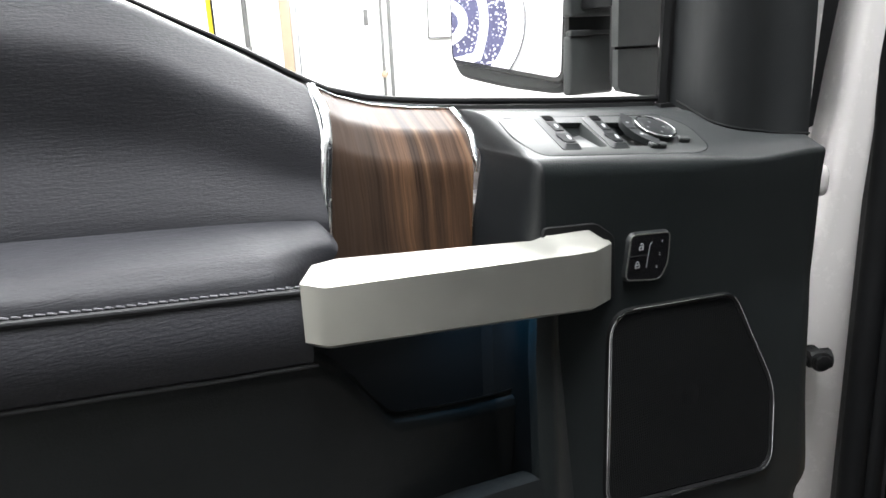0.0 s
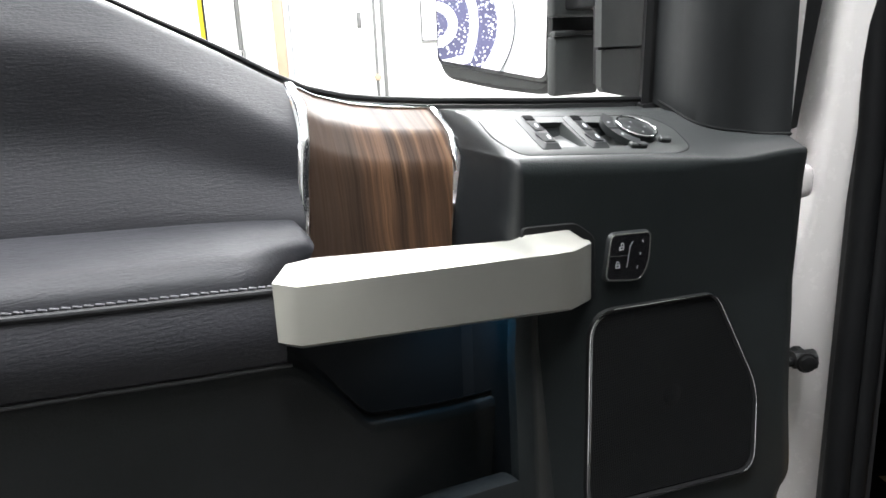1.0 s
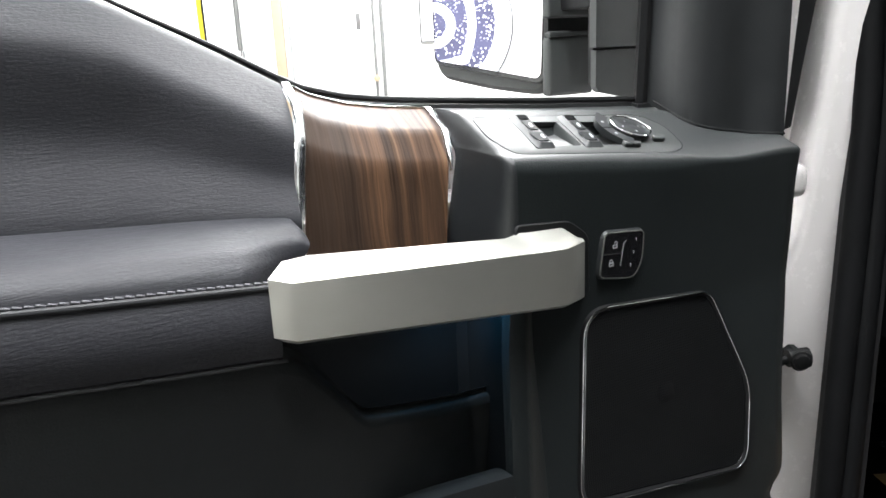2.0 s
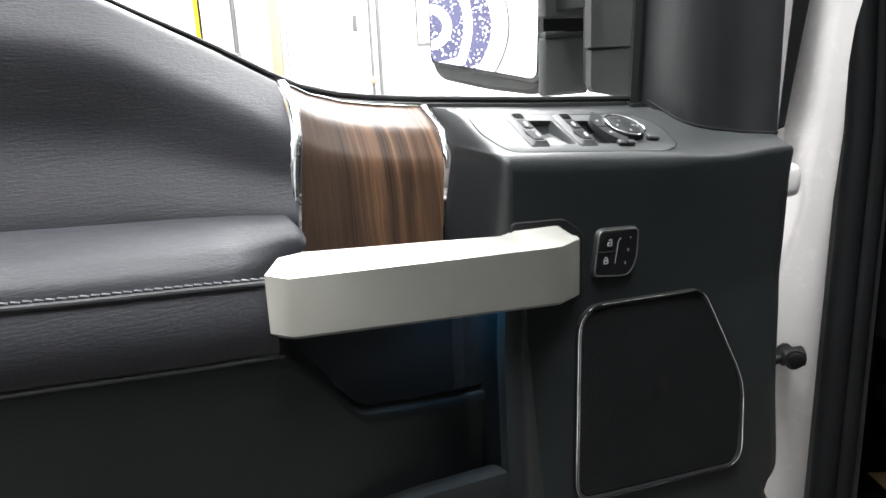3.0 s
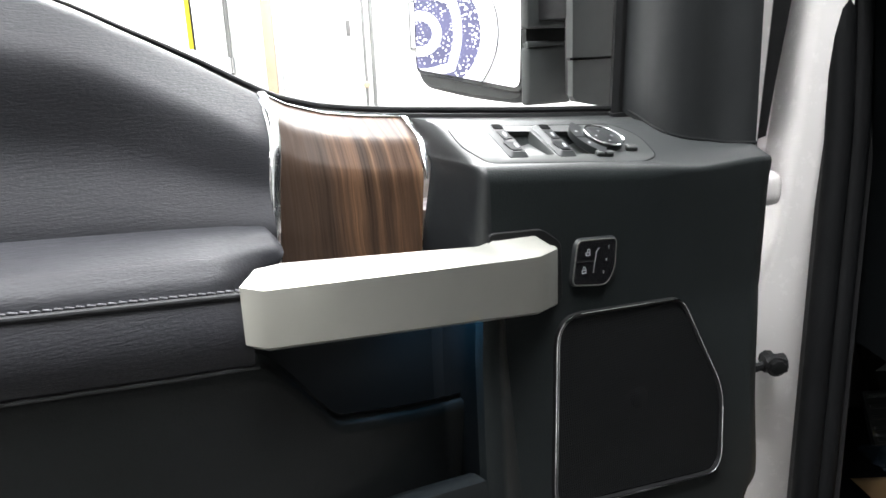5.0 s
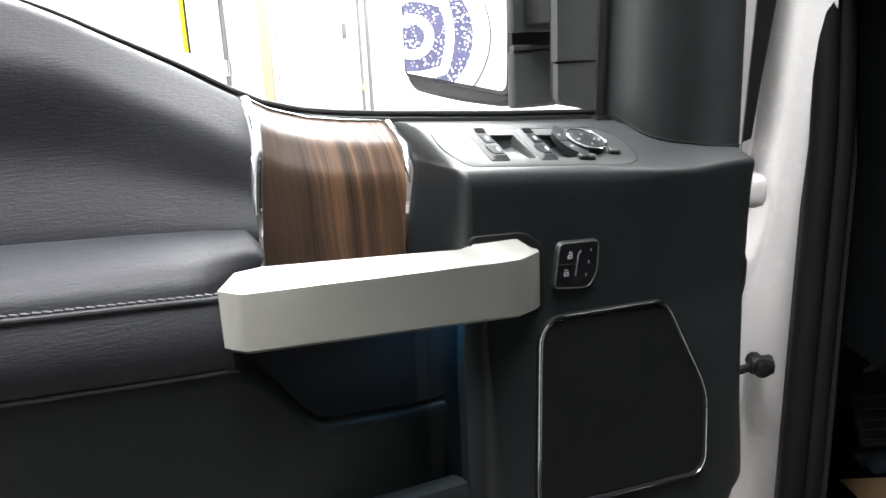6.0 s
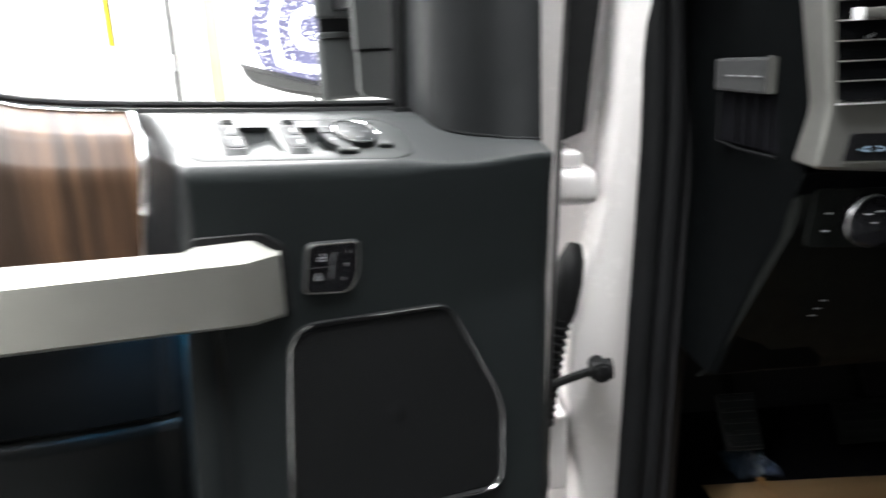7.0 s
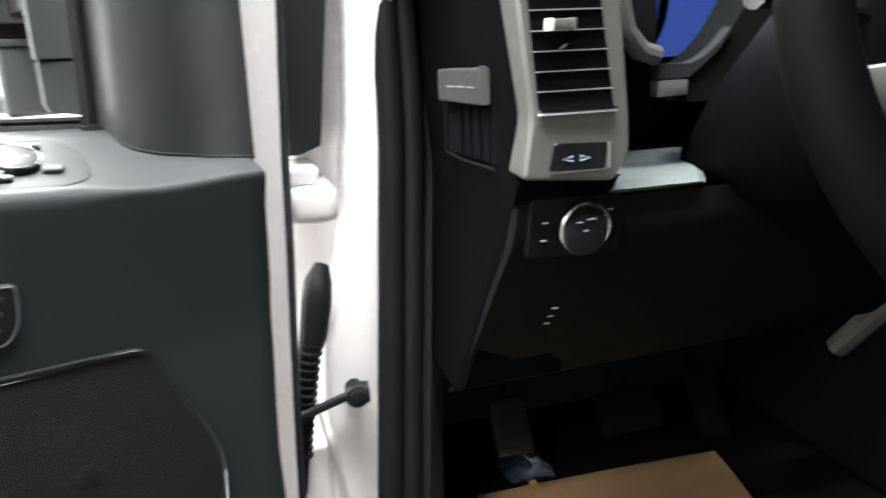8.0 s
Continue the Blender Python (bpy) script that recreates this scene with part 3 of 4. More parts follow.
# wood trim and its chrome edges
WOOD_LEFT = [(1.165, -0.2195), (1.25, -0.2125), (1.285, -0.2085), (1.305, -0.2045), (1.325, -0.1995), (1.345, -0.2005)]
WOOD_RIGHT = [(1.165, -0.1015), (1.21, -0.0965), (1.27, -0.0885), (1.297, -0.0840), (1.306, -0.0815), (1.322, -0.0865)]


def wood_face(q, t):
    """q runs from the leather (0) to the switch pod (1)."""
    wb = belt(-0.207 + 0.127 * q) - 0.003
    prof = [(0.0, 0.122, wb), (0.34, 0.087, wb - 0.020), (0.56, 0.068, wb - 0.046), (1.0, 0.056, 1.165)]
    v = sum(lerp(t + k * 0.035, [(p[0], p[1]) for p in prof]) for k in (-1, -0.5, 0, 0.5, 1)) / 5
    w = sum(lerp(t + k * 0.035, [(p[0], p[2]) for p in prof]) for k in (-1, -0.5, 0, 0.5, 1)) / 5
    a, b = soft(w, WOOD_LEFT), soft(w, WOOD_RIGHT)
    return (a + (b - a) * q, v - 0.004 * math.sin(math.pi * min(1, max(0, q))) + 0.004, w)


part("wood_trim", sheet(wood_face, span(-0.015, 1.012, 24), span(0, 1, 60)), WOOD, door, "dark striped wood trim with a satin lacquer")


def edge_strip(q, t1, width, proud):
    """A bright strip with a fine groove down its middle, tapering out at its foot."""
    secs = []
    for t in span(0.035, t1, 44):
        x, v, w = wood_face(q, t)
        k = 1 - 0.75 * step(t, t1 - 0.12, t1)
        h, p = width / 2 * k, proud * (0.35 + 0.65 * k)
        line = [(-h, -0.002), (-h * 0.86, p * 0.8), (-h * 0.55, p), (-h * 0.12, p), (0.0, p * 0.45), (h * 0.12, p), (h * 0.6, p), (h * 0.88, p * 0.8), (h, -0.002)]
        secs.append([(x + a, v - b, w + b * 0.4) for a, b in line])
    part("chrome_strip", rings(secs), STRIP, door, "bright chrome edge strip")


edge_strip(-0.050, 0.82, 0.0070, 0.0030)
edge_strip(1.034, 0.58, 0.0052, 0.0035)
part("top_line", tube([(x, v - 0.0004, w + 0.0006) for x, v, w in (wood_face(q, 0.035) for q in span(-0.03, 1.02, 24))], 0.0009, 8), STRIP, door, "thin chrome line along the wood")

# pull bar
# stations from the free end to the pod: front top, back top
BAR = [((-0.274, -0.041, 1.2355), (-0.256, -0.008, 1.2360)), ((-0.262, -0.051, 1.2335), (-0.234, 0.005, 1.2335)), ((-0.078, -0.029, 1.2150), (-0.076, 0.014, 1.2175)),
       ((-0.060, -0.027, 1.2132), (-0.062, 0.007, 1.2262)), ((-0.036, -0.024, 1.2110), (-0.021, 0.004, 1.2235)), ((-0.005, -0.006, 1.2085), (-0.003, 0.004, 1.2115))]


def bar_low(u):
    return 1.1955 - 0.137 * (u + 0.26)


bar_secs = []
for a, b in BAR:
    la, lb = bar_low(a[0]), bar_low(b[0])
    bar_secs.append([a, b, (b[0], b[1], lb - 0.003), (a[0] + 0.002, a[1] + 0.007, la - 0.0045), (a[0], a[1], la)])
bar_bm = rings(bar_secs)
bmesh.ops.bevel(bar_bm, geom=[e for e in bar_bm.edges if e.calc_face_angle(0) > 0.28], offset=0.0027, segments=4, affect="EDGES")
part("pull_bar", bar_bm, SILVER, door, "chunky satin silver pull handle", 50)
part("bar_seat", prism(rounded([(-0.070, 1.166), (-0.068, 1.2300), (-0.016, 1.2262), (0.003, 1.2120), (0.003, 1.160)], 0.006, 4), lambda a, b, d: (a, face_depth(b) - 0.0022 + d, b), 0.004, 0.0008), RUBBER, door, "black plastic seat behind the pull handle")
part("bar_mount", box(-0.064, -0.002, 0.012, 0.045, 1.166, 1.2085, 0.005, 3), PLASTIC, door)

# map pocket under the bar
POCKET = [(-0.055, 0.0), (-0.0575, -0.005), (-0.061, -0.0085), (-0.067, -0.0105), (-0.0765, -0.0105), (-0.0805, -0.0085), (-0.083, -0.001), (-0.089, 0.044), (-0.096, 0.051), (-0.32, 0.052)]
secs = []
for w in span(1.175, 0.95, 24):
    sh = face_depth(w)
    secs.append([(u - 0.08 * (1.165 - w) if i else u, v + sh, w) for i, (u, v) in enumerate(POCKET)])


def pocket_part(a, b):
    cut = [s[a:b] for s in secs]
    return rings([s + [(x, y + 0.004, z) for x, y, z in reversed(s)] for s in cut])


part("map_pocket", pocket_part(6, 10), POCKET_SHADE, door, "black plastic map pocket, darkened as if in shade")
part("pocket_post", pocket_part(0, 7), PLASTIC, door, "black plastic post beside the map pocket")

part("pocket_back", box(-0.32, -0.07, 0.058, 0.062, 0.94, 1.185), POCKET_SHADE, door)
part("pocket_lamp", box(-0.126, -0.114, 0.008, 0.020, 1.1735, 1.1765, 0.001), glow_material("ice_blue_lamp", (0.05, 0.35, 0.9), 2.0), door, "small ice blue pocket lamp")
pl_data = bpy.data.lights.new("pocket_light", "AREA")
pl_data.shape, pl_data.size, pl_data.energy, pl_data.color = "SQUARE", 0.010, 0.09, (0.05, 0.40, 0.78)
pl_src = new("pocket_light", pl_data)
pl_src.parent = door
pl_src.matrix_local = look((-0.120, 0.014, 1.1715), (-0.088, 0.020, 1.100))


def pocket_lip(u, t):
    w0 = lerp(u, [(-0.30, 1.050), (-0.172, 1.042), (-0.100, 1.038), (-0.046, 1.036)])
    a = t * math.pi
    if t < 0.5:
        return (u, -0.040 + 0.030 * math.cos(a), w0 - 0.010 + 0.012 * math.sin(a))
    return (u, -0.040 - 0.012 * (1 - (2 * t - 2) ** 2), w0 + 0.002 - (t - 0.5) * 0.36)


part("pocket_lip", sheet(pocket_lip, span(-0.25, -0.100, 20), span(0, 1, 30)), SOFT_PLASTIC, door)

# speaker grille
SPK_OUT = rounded([(-0.026, 0.979), (-0.003, 1.1475), (0.142, 1.1365), (0.187, 1.036), (0.176, 0.955)], [0.02, 0.026, 0.014, 0.020, 0.022], 6)


def on_face(u, w, d):
    return (u, face_depth(w) - 0.004 + d, w)


spk = part("speaker_grille", prism(inset_outline(SPK_OUT, 0.0036), lambda u, w, d: on_face(u, w, d + 0.0014), 0.006, 0.0006), GRILLE, door, "perforated black speaker grille")
part("speaker_frame", collar(SPK_OUT, on_face, [(-0.0010, 0.004), (-0.0008, 0.0004), (0.0004, -0.0002), (0.0036, 0.0016), (0.0042, 0.0030), (0.0042, 0.006)]), RUBBER, spk, "satin black surround sloping to the grille")
part("frame_line", tube([on_face(u, w, -0.0003) for u, w in SPK_OUT], 0.00060, 8, closed=True), CHROME, spk, "thin bright chrome line")
part("inner_line", tube([on_face(u, w, 0.0014) for u, w in inset_outline(SPK_OUT, 0.0036)], 0.00040, 6, closed=True), BEZEL_CHROME, spk)
part("speaker_badge", disc((0.080, face_depth(1.055) - 0.0034, 1.055), (0, -1, 0.15), 0.0105, 0.0010, 28, 0.0007), GRILLE, spk, "small dark round badge")

# lock and memory switch
def lock_at(a, b, d):
    return (a, face_depth(b) - 0.004 + d + 0.0, b)


LOCK = rounded([(0.0120, 1.1725), (0.0190, 1.2105), (0.0620, 1.2070), (0.0595, 1.180), (0.0500, 1.1665)], [0.006, 0.006, 0.005, 0.008, 0.008], 4)
lock = part("lock_switch", prism(LOCK, lock_at, 0.006, 0.001), GLOSS, door, "gloss black lock and seat memory switch")
part("lock_frame", collar(LOCK, lock_at, [(-0.0018, 0.0040), (-0.0014, 0.0028), (-0.0004, 0.0010), (0.0, 0.0010), (0.0, 0.004)]), SWITCH, lock, "satin grey surround")
part("lock_line", tube([lock_at(a, b, 0.0004) for a, b in LOCK], 0.00050, 8, closed=True), DASH_SILVER, lock, "thin chrome line")
part("divider", tube([lock_at(0.0345, 1.180, -0.0003), lock_at(0.0385, 1.1985, -0.0003), lock_at(0.0415, 1.2015, -0.0003)], 0.00035, 6), DIM, lock)
part("split_line", tube([lock_at(0.0150, 1.1925, 0.0), lock_at(0.0365, 1.1905, 0.0)], 0.0005, 6), RUBBER, lock)


def padlock(x, z, opened):
    bm = bmesh.new()
    y = lock_at(x, z, -0.0006)[1]
    for x0, x1, z0, z1 in ((-0.0022, -0.0016, -0.0022, 0.0009), (0.0016, 0.0022, -0.0022, 0.0009), (-0.0016, 0.0016, -0.0022, -0.0016), (-0.0016, 0.0016, 0.0003, 0.0009)):
        add_box(bm, x + x0, x + x1, y - 0.0003, y + 0.0003, z + z0, z + z1)
    dx = 0.0007 if opened else 0
    arc = [(x + dx + 0.0013 * math.cos(a), y, z + 0.0020 + 0.0016 * math.sin(a)) for a in span(0, math.pi, 8)]
    arc = [(x + dx + 0.0013, y, z + 0.0007)] + arc + ([] if opened else [(x - 0.0013, y, z + 0.0007)])
    tube(arc, 0.0003, 6, bm=bm)
    part("padlock_mark", bm, FAINT, lock)


padlock(0.0290, 1.1985, True)
padlock(0.0245, 1.1835, False)


def letters(text, size, m, material, parent, name):
    cu = bpy.data.curves.new(name, "FONT")
    cu.body, cu.size, cu.extrude, cu.align_x, cu.align_y = text, size, 0.0001, "CENTER", "CENTER"
    cu.materials.append(material)
    ob = new(name, cu)
    ob.parent = parent
    ob.matrix_local = m
    return ob


for text, x, z in (("1", 0.0520, 1.2005), ("2", 0.0490, 1.1900), ("3", 0.0455, 1.1790)):
    letters(text, 0.0036, pose(x, face_depth(z) - 0.0048, z, 90), FAINT, lock, "digit")

# switch panel on the pod
def on_shelf(u, v, d):
    """A point d under the sloping shelf."""
    n = Vector((0.085, -0.457, 1)).normalized()
    p = Vector((u, v, 1.27 + 0.457 * (v - 0.023) - 0.085 * (u - 0.126))) - n * d
    return tuple(p)


BEZ = rounded([(-0.063, 0.072), (0.122, 0.078), (0.140, 0.058), (0.131, 0.024), (0.110, 0.015), (-0.055, 0.017), (-0.066, 0.040)], [0.006, 0.010, 0.012, 0.008, 0.008, 0.008, 0.02], 4)
WELL_C, WELL_H = (0.0185, 0.0485), (0.052, 0.0255)


def well_rim(p):
    """The point of the wells' rectangle that lies towards p."""
    a, b = p[0] - WELL_C[0], p[1] - WELL_C[1]
    k = min(WELL_H[0] / max(abs(a), 1e-6), WELL_H[1] / max(abs(b), 1e-6))
    return (WELL_C[0] + a * k, WELL_C[1] + b * k)


def well_depth(u, v):
    """Two finger wells, deepest at the back beside each switch, with a floor that ramps up."""
    deep = 0.0
    for u0 in (-0.0105, 0.0400):
        s, r = (u - u0) / 0.028, (v - 0.0275) / 0.041
        inside = step(s, 0.0, 0.03) * step(-s, -1.0, -0.96) * step(r, 0.0, 0.04) * step(-r, -1.0, -0.97)
        deep = max(deep, 0.012 * inside * min(1.0, max(0.05, 1.35 - 0.45 * s - 0.65 * (1 - r))))
    return deep


bez_in = [well_rim(p) for p in BEZ]
panel = part("switch_panel", rings([[on_shelf(*p, 0.004) for p in BEZ], [on_shelf(*p, -0.0002) for p in BEZ], [on_shelf(*p, -0.0005) for p in inset_outline(BEZ, 0.0006)], [on_shelf(*p, -0.0005) for p in bez_in], [on_shelf(*p, 0.004) for p in bez_in]], caps=False), BEZEL, door, "satin grey window switch panel")
part("switch_floor", sheet(lambda u, v: on_shelf(u, v, well_depth(u, v) - 0.0003), span(WELL_C[0] - WELL_H[0] - 0.004, WELL_C[0] + WELL_H[0] + 0.004, 120), span(WELL_C[1] + WELL_H[1] + 0.001, WELL_C[1] - WELL_H[1] - 0.001, 60), 0.001), BEZEL, panel, "satin grey panel floor with two finger wells")
part("panel_gap", tube([on_shelf(a, b, 0.0002) for a, b in inset_outline(BEZ, -0.0006)], 0.0006, 6, closed=True), RUBBER, panel)


def quad_prism(pts, top, depth, bevel=0.0015, bm=None):
    return prism(rounded(pts, 0.0025, 3), lambda a, b, d: on_shelf(a, b, d - top), depth, bevel, bm=bm)


for x in (-0.020, 0.0305):
    foot = rounded([(x - 0.0068, 0.0730), (x + 0.0105, 0.0732), (x + 0.0085, 0.0238), (x - 0.0108, 0.0238)], 0.0025, 3)
    crown = rounded([(x - 0.0020, 0.0722), (x + 0.0098, 0.0724), (x + 0.0075, 0.0282), (x - 0.0058, 0.0282)], 0.0020, 3)
    secs = [[on_shelf(*p, 0.008) for p in foot], [on_shelf(*p, -0.0008) for p in foot], [on_shelf(*p, -0.0024) for p in inset_outline(crown, -0.0008)], [on_shelf(*p, -0.0032) for p in inset_outline(crown, 0.0004)], [on_shelf(*p, -0.0030) for p in inset_outline(crown, 0.0016)]]
    sw = part("window_switch", rings(secs), SWITCH, panel, "sloped grey window switch")
    part("switch_end", quad_prism([(x - 0.0006, 0.0718), (x + 0.0098, 0.0720), (x + 0.0092, 0.0640), (x - 0.0016, 0.0640)], 0.0036, 0.002, 0.0004), SHADE_BLACK, sw)
    for v in (0.0370, 0.0545):
        part("switch_face", quad_prism([(x - 0.0018 - 0.006 * (0.06 - v) / 0.03, v + 0.0066), (x + 0.0092 - 0.003 * (0.06 - v) / 0.03, v + 0.0066), (x + 0.0085 - 0.003 * (0.06 - v) / 0.03, v - 0.0066), (x - 0.0026 - 0.006 * (0.06 - v) / 0.03 + 0.002, v - 0.0066)], 0.0037, 0.001, 0.0004), SHADE_GREY, sw)
        part("switch_mark", quad_prism([(x + 0.0022, v + 0.003), (x + 0.0050, v + 0.003), (x + 0.0040, v - 0.003), (x + 0.0012, v - 0.003)], 0.0041, 0.001, 0.0002), FAINT, sw)

nrm = Vector((0.085, -0.457, 1)).normalized()
wheel_c = on_shelf(0.086, 0.048, -0.0060)
crescent = [(0.086 + r * math.cos(radians(a)), 0.048 + r * math.sin(radians(a))) for r, arc in ((0.0310, range(122, 239, 6)), (0.0205, range(238, 121, -6))) for a in arc]
fold = part("mirror_button", prism(crescent, lambda a, b, d: on_shelf(a, b, d - 0.0048), 0.006), SWITCH, panel, "curved mirror select button")
part("mirror_button_line", tube([on_shelf(0.0545, 0.048, -0.0048), on_shelf(0.0660, 0.048, -0.0048)], 0.0006, 6), RUBBER, fold)
for v in (0.0385, 0.0575):
    part("button_mark", disc(on_shelf(0.0620, v, -0.0052), nrm, 0.0014, 0.0008, 12), FAINT, fold)
knob = part("mirror_pad", disc(wheel_c, nrm, 0.0185, 0.008, 36, 0.002), SWITCH, panel, "round four-way mirror pad")
part("pad_ring", tube([tuple(Vector(wheel_c) + nrm * 0.0006 + 0.0185 * (Vector((1, 0, -0.085)).normalized() * math.cos(a) + Vector((0, 1, 0.457)).normalized() * math.sin(a))) for a in span(0, 2 * math.pi, 33)[:-1]], 0.0008, 8, closed=True), CHROME, knob)
for a in range(4):
    c = Vector(wheel_c) + 0.009 * (Vector((1, 0, -0.085)).normalized() * math.cos(a * math.pi / 2) + Vector((0, 1, 0.457)).normalized() * math.sin(a * math.pi / 2))
    part("arrow_mark", disc(tuple(c + nrm * 0.0004), nrm, 0.0014, 0.0006, 3), FAINT, knob)
for pts in ([(0.062, 0.030), (0.080, 0.027), (0.078, 0.022), (0.060, 0.023)], [(0.104, 0.038), (0.118, 0.037), (0.113, 0.030), (0.100, 0.031)], [(0.098, 0.070), (0.112, 0.070), (0.110, 0.064), (0.100, 0.063)]):
    part("small_button", quad_prism(pts, 0.0045, 0.004, 0.001), BEZEL, panel)

# belt seal along the window opening
part("belt_seal", tube([(x, 0.128, belt(x) + 0.001) for x in span(-0.90, 0.17, 90)], [lerp(x, [(-0.9, 0.0010), (-0.36, 0.0011), (-0.24, 0.0028), (-0.18, 0.0032)]) for x in span(-0.90, 0.17, 90)], 8), RUBBER, door, "black rubber window seal")
part("belt_lip", tube([(x, 0.140, belt(x) - 0.0065) for x in span(-0.90, 0.17, 90)], [lerp(x, [(-0.9, 0.0025), (-0.36, 0.0025), (-0.20, 0.0050)]) for x in span(-0.90, 0.17, 90)], 8), RUBBER, door)

# corner cover inside the mirror
def sail(q, t):
    """q runs from the window channel (0) round to the hinge end (1)."""
    u = lerp(q, [(0, 0.176), (0.08, 0.174), (0.18, 0.172), (0.28, 0.184), (0.42, 0.207), (0.6, 0.235), (1, 0.286)])
    v = lerp(q, [(0, 0.125), (0.08, 0.094), (0.18, 0.070), (0.28, 0.057), (0.42, 0.050), (0.6, 0.047), (1, 0.045)])
    lean = step(q, 0.50, 1.0)
    u -= 0.0125 * lean * (1 - 0.40 * min(1, t / 0.25))
    v -= 0.0160 * lean * (1 - 0.15 * min(1, t / 0.25))
    w0 = shelf(u, v) - 0.002
    w = w0 + (1.82 - w0) * t
    return (u + 0.02 * t * (1 - q), v + 0.012 * t, w)


def sail_smooth(q, t):
    pts = [Vector(sail(q + k * 0.03, t)) for k in (-1.5, -0.75, 0, 0.75, 1.5)]
    return tuple(sum(pts, Vector()) / 5)


part("corner_cover", sheet(sail_smooth, span(0.0, 1, 44), span(0, 0.25, 8)[:-1] + span(0.25, 1, 12)), HOUSING, door, "dark grey curved corner cover by the window")
part("cover_seam", tube([tuple(Vector(sail_smooth(q, 0.0)) + Vector((0, -0.0006, 0.0025))) for q in span(0.03, 1, 30)], 0.0013, 6), RUBBER, door)
part("window_channel", rings([[(0.161 + k, 0.122, w), (0.168 + k, 0.119, w), (0.178 + k, 0.136, w), (0.170 + k, 0.136, w)] for w, k in ((1.30, 0.0), (1.55, 0.010), (1.85, 0.03))]), RUBBER, door, "black window channel")
part("channel_foot", box(0.160, 0.186, 0.118, 0.131, 1.284, 1.3015, 0.002), RUBBER, door)
part("channel_lip", rings([[(0.171 + k, 0.124, w), (0.177 + k, 0.121, w), (0.182 + k, 0.136, w), (0.176 + k, 0.136, w)] for w, k in ((1.30, 0.0), (1.55, 0.010), (1.85, 0.03))]), RUBBER, door)

# painted shell
part("shell", box(-0.90, 0.290, 0.150, 0.185, 0.55, 1.29, 0.006), PAINT, door, "white painted steel door shell")
part("shell_inner", box(-0.90, 0.270, 0.097, 0.149, 0.55, 1.235, 0.004), PAINT, door)


def edge_line(w):
    """Outer end of the painted flange towards the hinges."""
    return lerp(w, [(0.55, 0.2875), (0.87, 0.3020), (0.97, 0.3065), (1.06, 0.3115), (1.16, 0.3180), (1.255, 0.3225), (1.34, 0.3285), (1.405, 0.3335), (1.85, 0.3475)])


EDGE_W = span(0.55, 1.85, 40)
part("front_edge", rings([[(0.215, 0.066, w), (edge_line(w) - 0.005, 0.066, w), (edge_line(w) - 0.001, 0.0685, w), (edge_line(w) - 0.001, 0.078, w), (0.215, 0.078, w)] for w in EDGE_W]), PAINT, door, "white painted front edge of the door")
part("edge_seal", rings([[(edge_line(w) - 0.006, 0.0760, w), (edge_line(w) + 0.004, 0.0740, w), (edge_line(w) + 0.016, 0.081, w), (edge_line(w) + 0.021, 0.090, w), (edge_line(w) + 0.018, 0.112, w), (edge_line(w) - 0.006, 0.112, w)] for w in EDGE_W]), RUBBER, door, "black rubber edge seal")

# door mirror outside
GL0, GL1 = Vector((0.1025, 0.447, 1.3497)), Vector((0.1465, 0.272, 1.3257))
side = (GL1 - GL0)
side_n = side.normalized()
up_m = Vector((0.03, 0.02, 1)).normalized()
out_n = side_n.cross(up_m).normalized()
if out_n.x > 0:
    out_n.negate()


def mirror_at(a, b, d):
    return tuple(GL0 + side_n * a + up_m * b - out_n * d)


MW = side.length
MIR = rounded([(0, 0), (MW + 0.006, 0), (MW + 0.012, 0.215), (-0.004, 0.215)], [0.010, 0.012, 0.022, 0.022], 6)
mirror = part("door_mirror", prism(rounded([(-0.012, -0.024), (MW * 0.5, -0.026), (MW + 0.012, -0.020), (MW + 0.022, 0.235), (-0.014, 0.235)], 0.03, 6), lambda a, b, d: mirror_at(a, b, d + 0.002), 0.055, 0.006), MIRROR_GREY, door, "dark grey mirror housing")
part("mirror_rim", prism(rounded([(-0.006, -0.007), (MW + 0.011, -0.007), (MW + 0.017, 0.221), (-0.010, 0.221)], [0.014, 0.016, 0.024, 0.024], 6), lambda a, b, d: mirror_at(a, b, d - 0.004), 0.008, 0.002), GLOSS, mirror, "black rim round the glass")
part("mirror_glass", prism(MIR, lambda a, b, d: mirror_at(a, b, d - 0.0055), 0.002), MIRROR, mirror, "clear mirror glass")
part("mirror_arm", box(0.133, 0.1975, 0.235, 0.249, 1.306, 1.3725, 0.005, 3), MIRROR_GREY, mirror, "dark grey mirror arm")
part("mirror_arm_upper", box(0.133, 0.1975, 0.235, 0.249, 1.3925, 1.480, 0.004, 3), MIRROR_GREY, mirror)
part("mirror_stem", box(0.150, 0.230, 0.185, 0.240, 1.400, 1.440, 0.004), RUBBER, mirror)
part("arm_core", box(0.137, 0.1965, 0.2415, 0.2485, 1.312, 1.470), RUBBER, mirror)
part("arm_ridge", box(0.134, 0.1950, 0.2360, 0.244, 1.3728, 1.3772, 0.001), MIRROR_GREY, mirror)
part("arm_lip", box(0.134, 0.1630, 0.2335, 0.239, 1.3720, 1.3782, 0.0012), BEZEL, mirror, "paler lip across the arm")
part("foot_core", box(0.153, 0.2140, 0.1815, 0.190, 1.320, 1.470), RUBBER, mirror)
part("mirror_foot", rings([[(x, 0.172, a), (x, 0.172, 1.356), (x, 0.181, 1.356), (x, 0.181, a)] for x, a in ((0.1495, 1.318), (0.154, 1.312), (0.204, 1.302), (0.236, 1.300))]), MIRROR_GREY, mirror, "dark grey mirror foot")
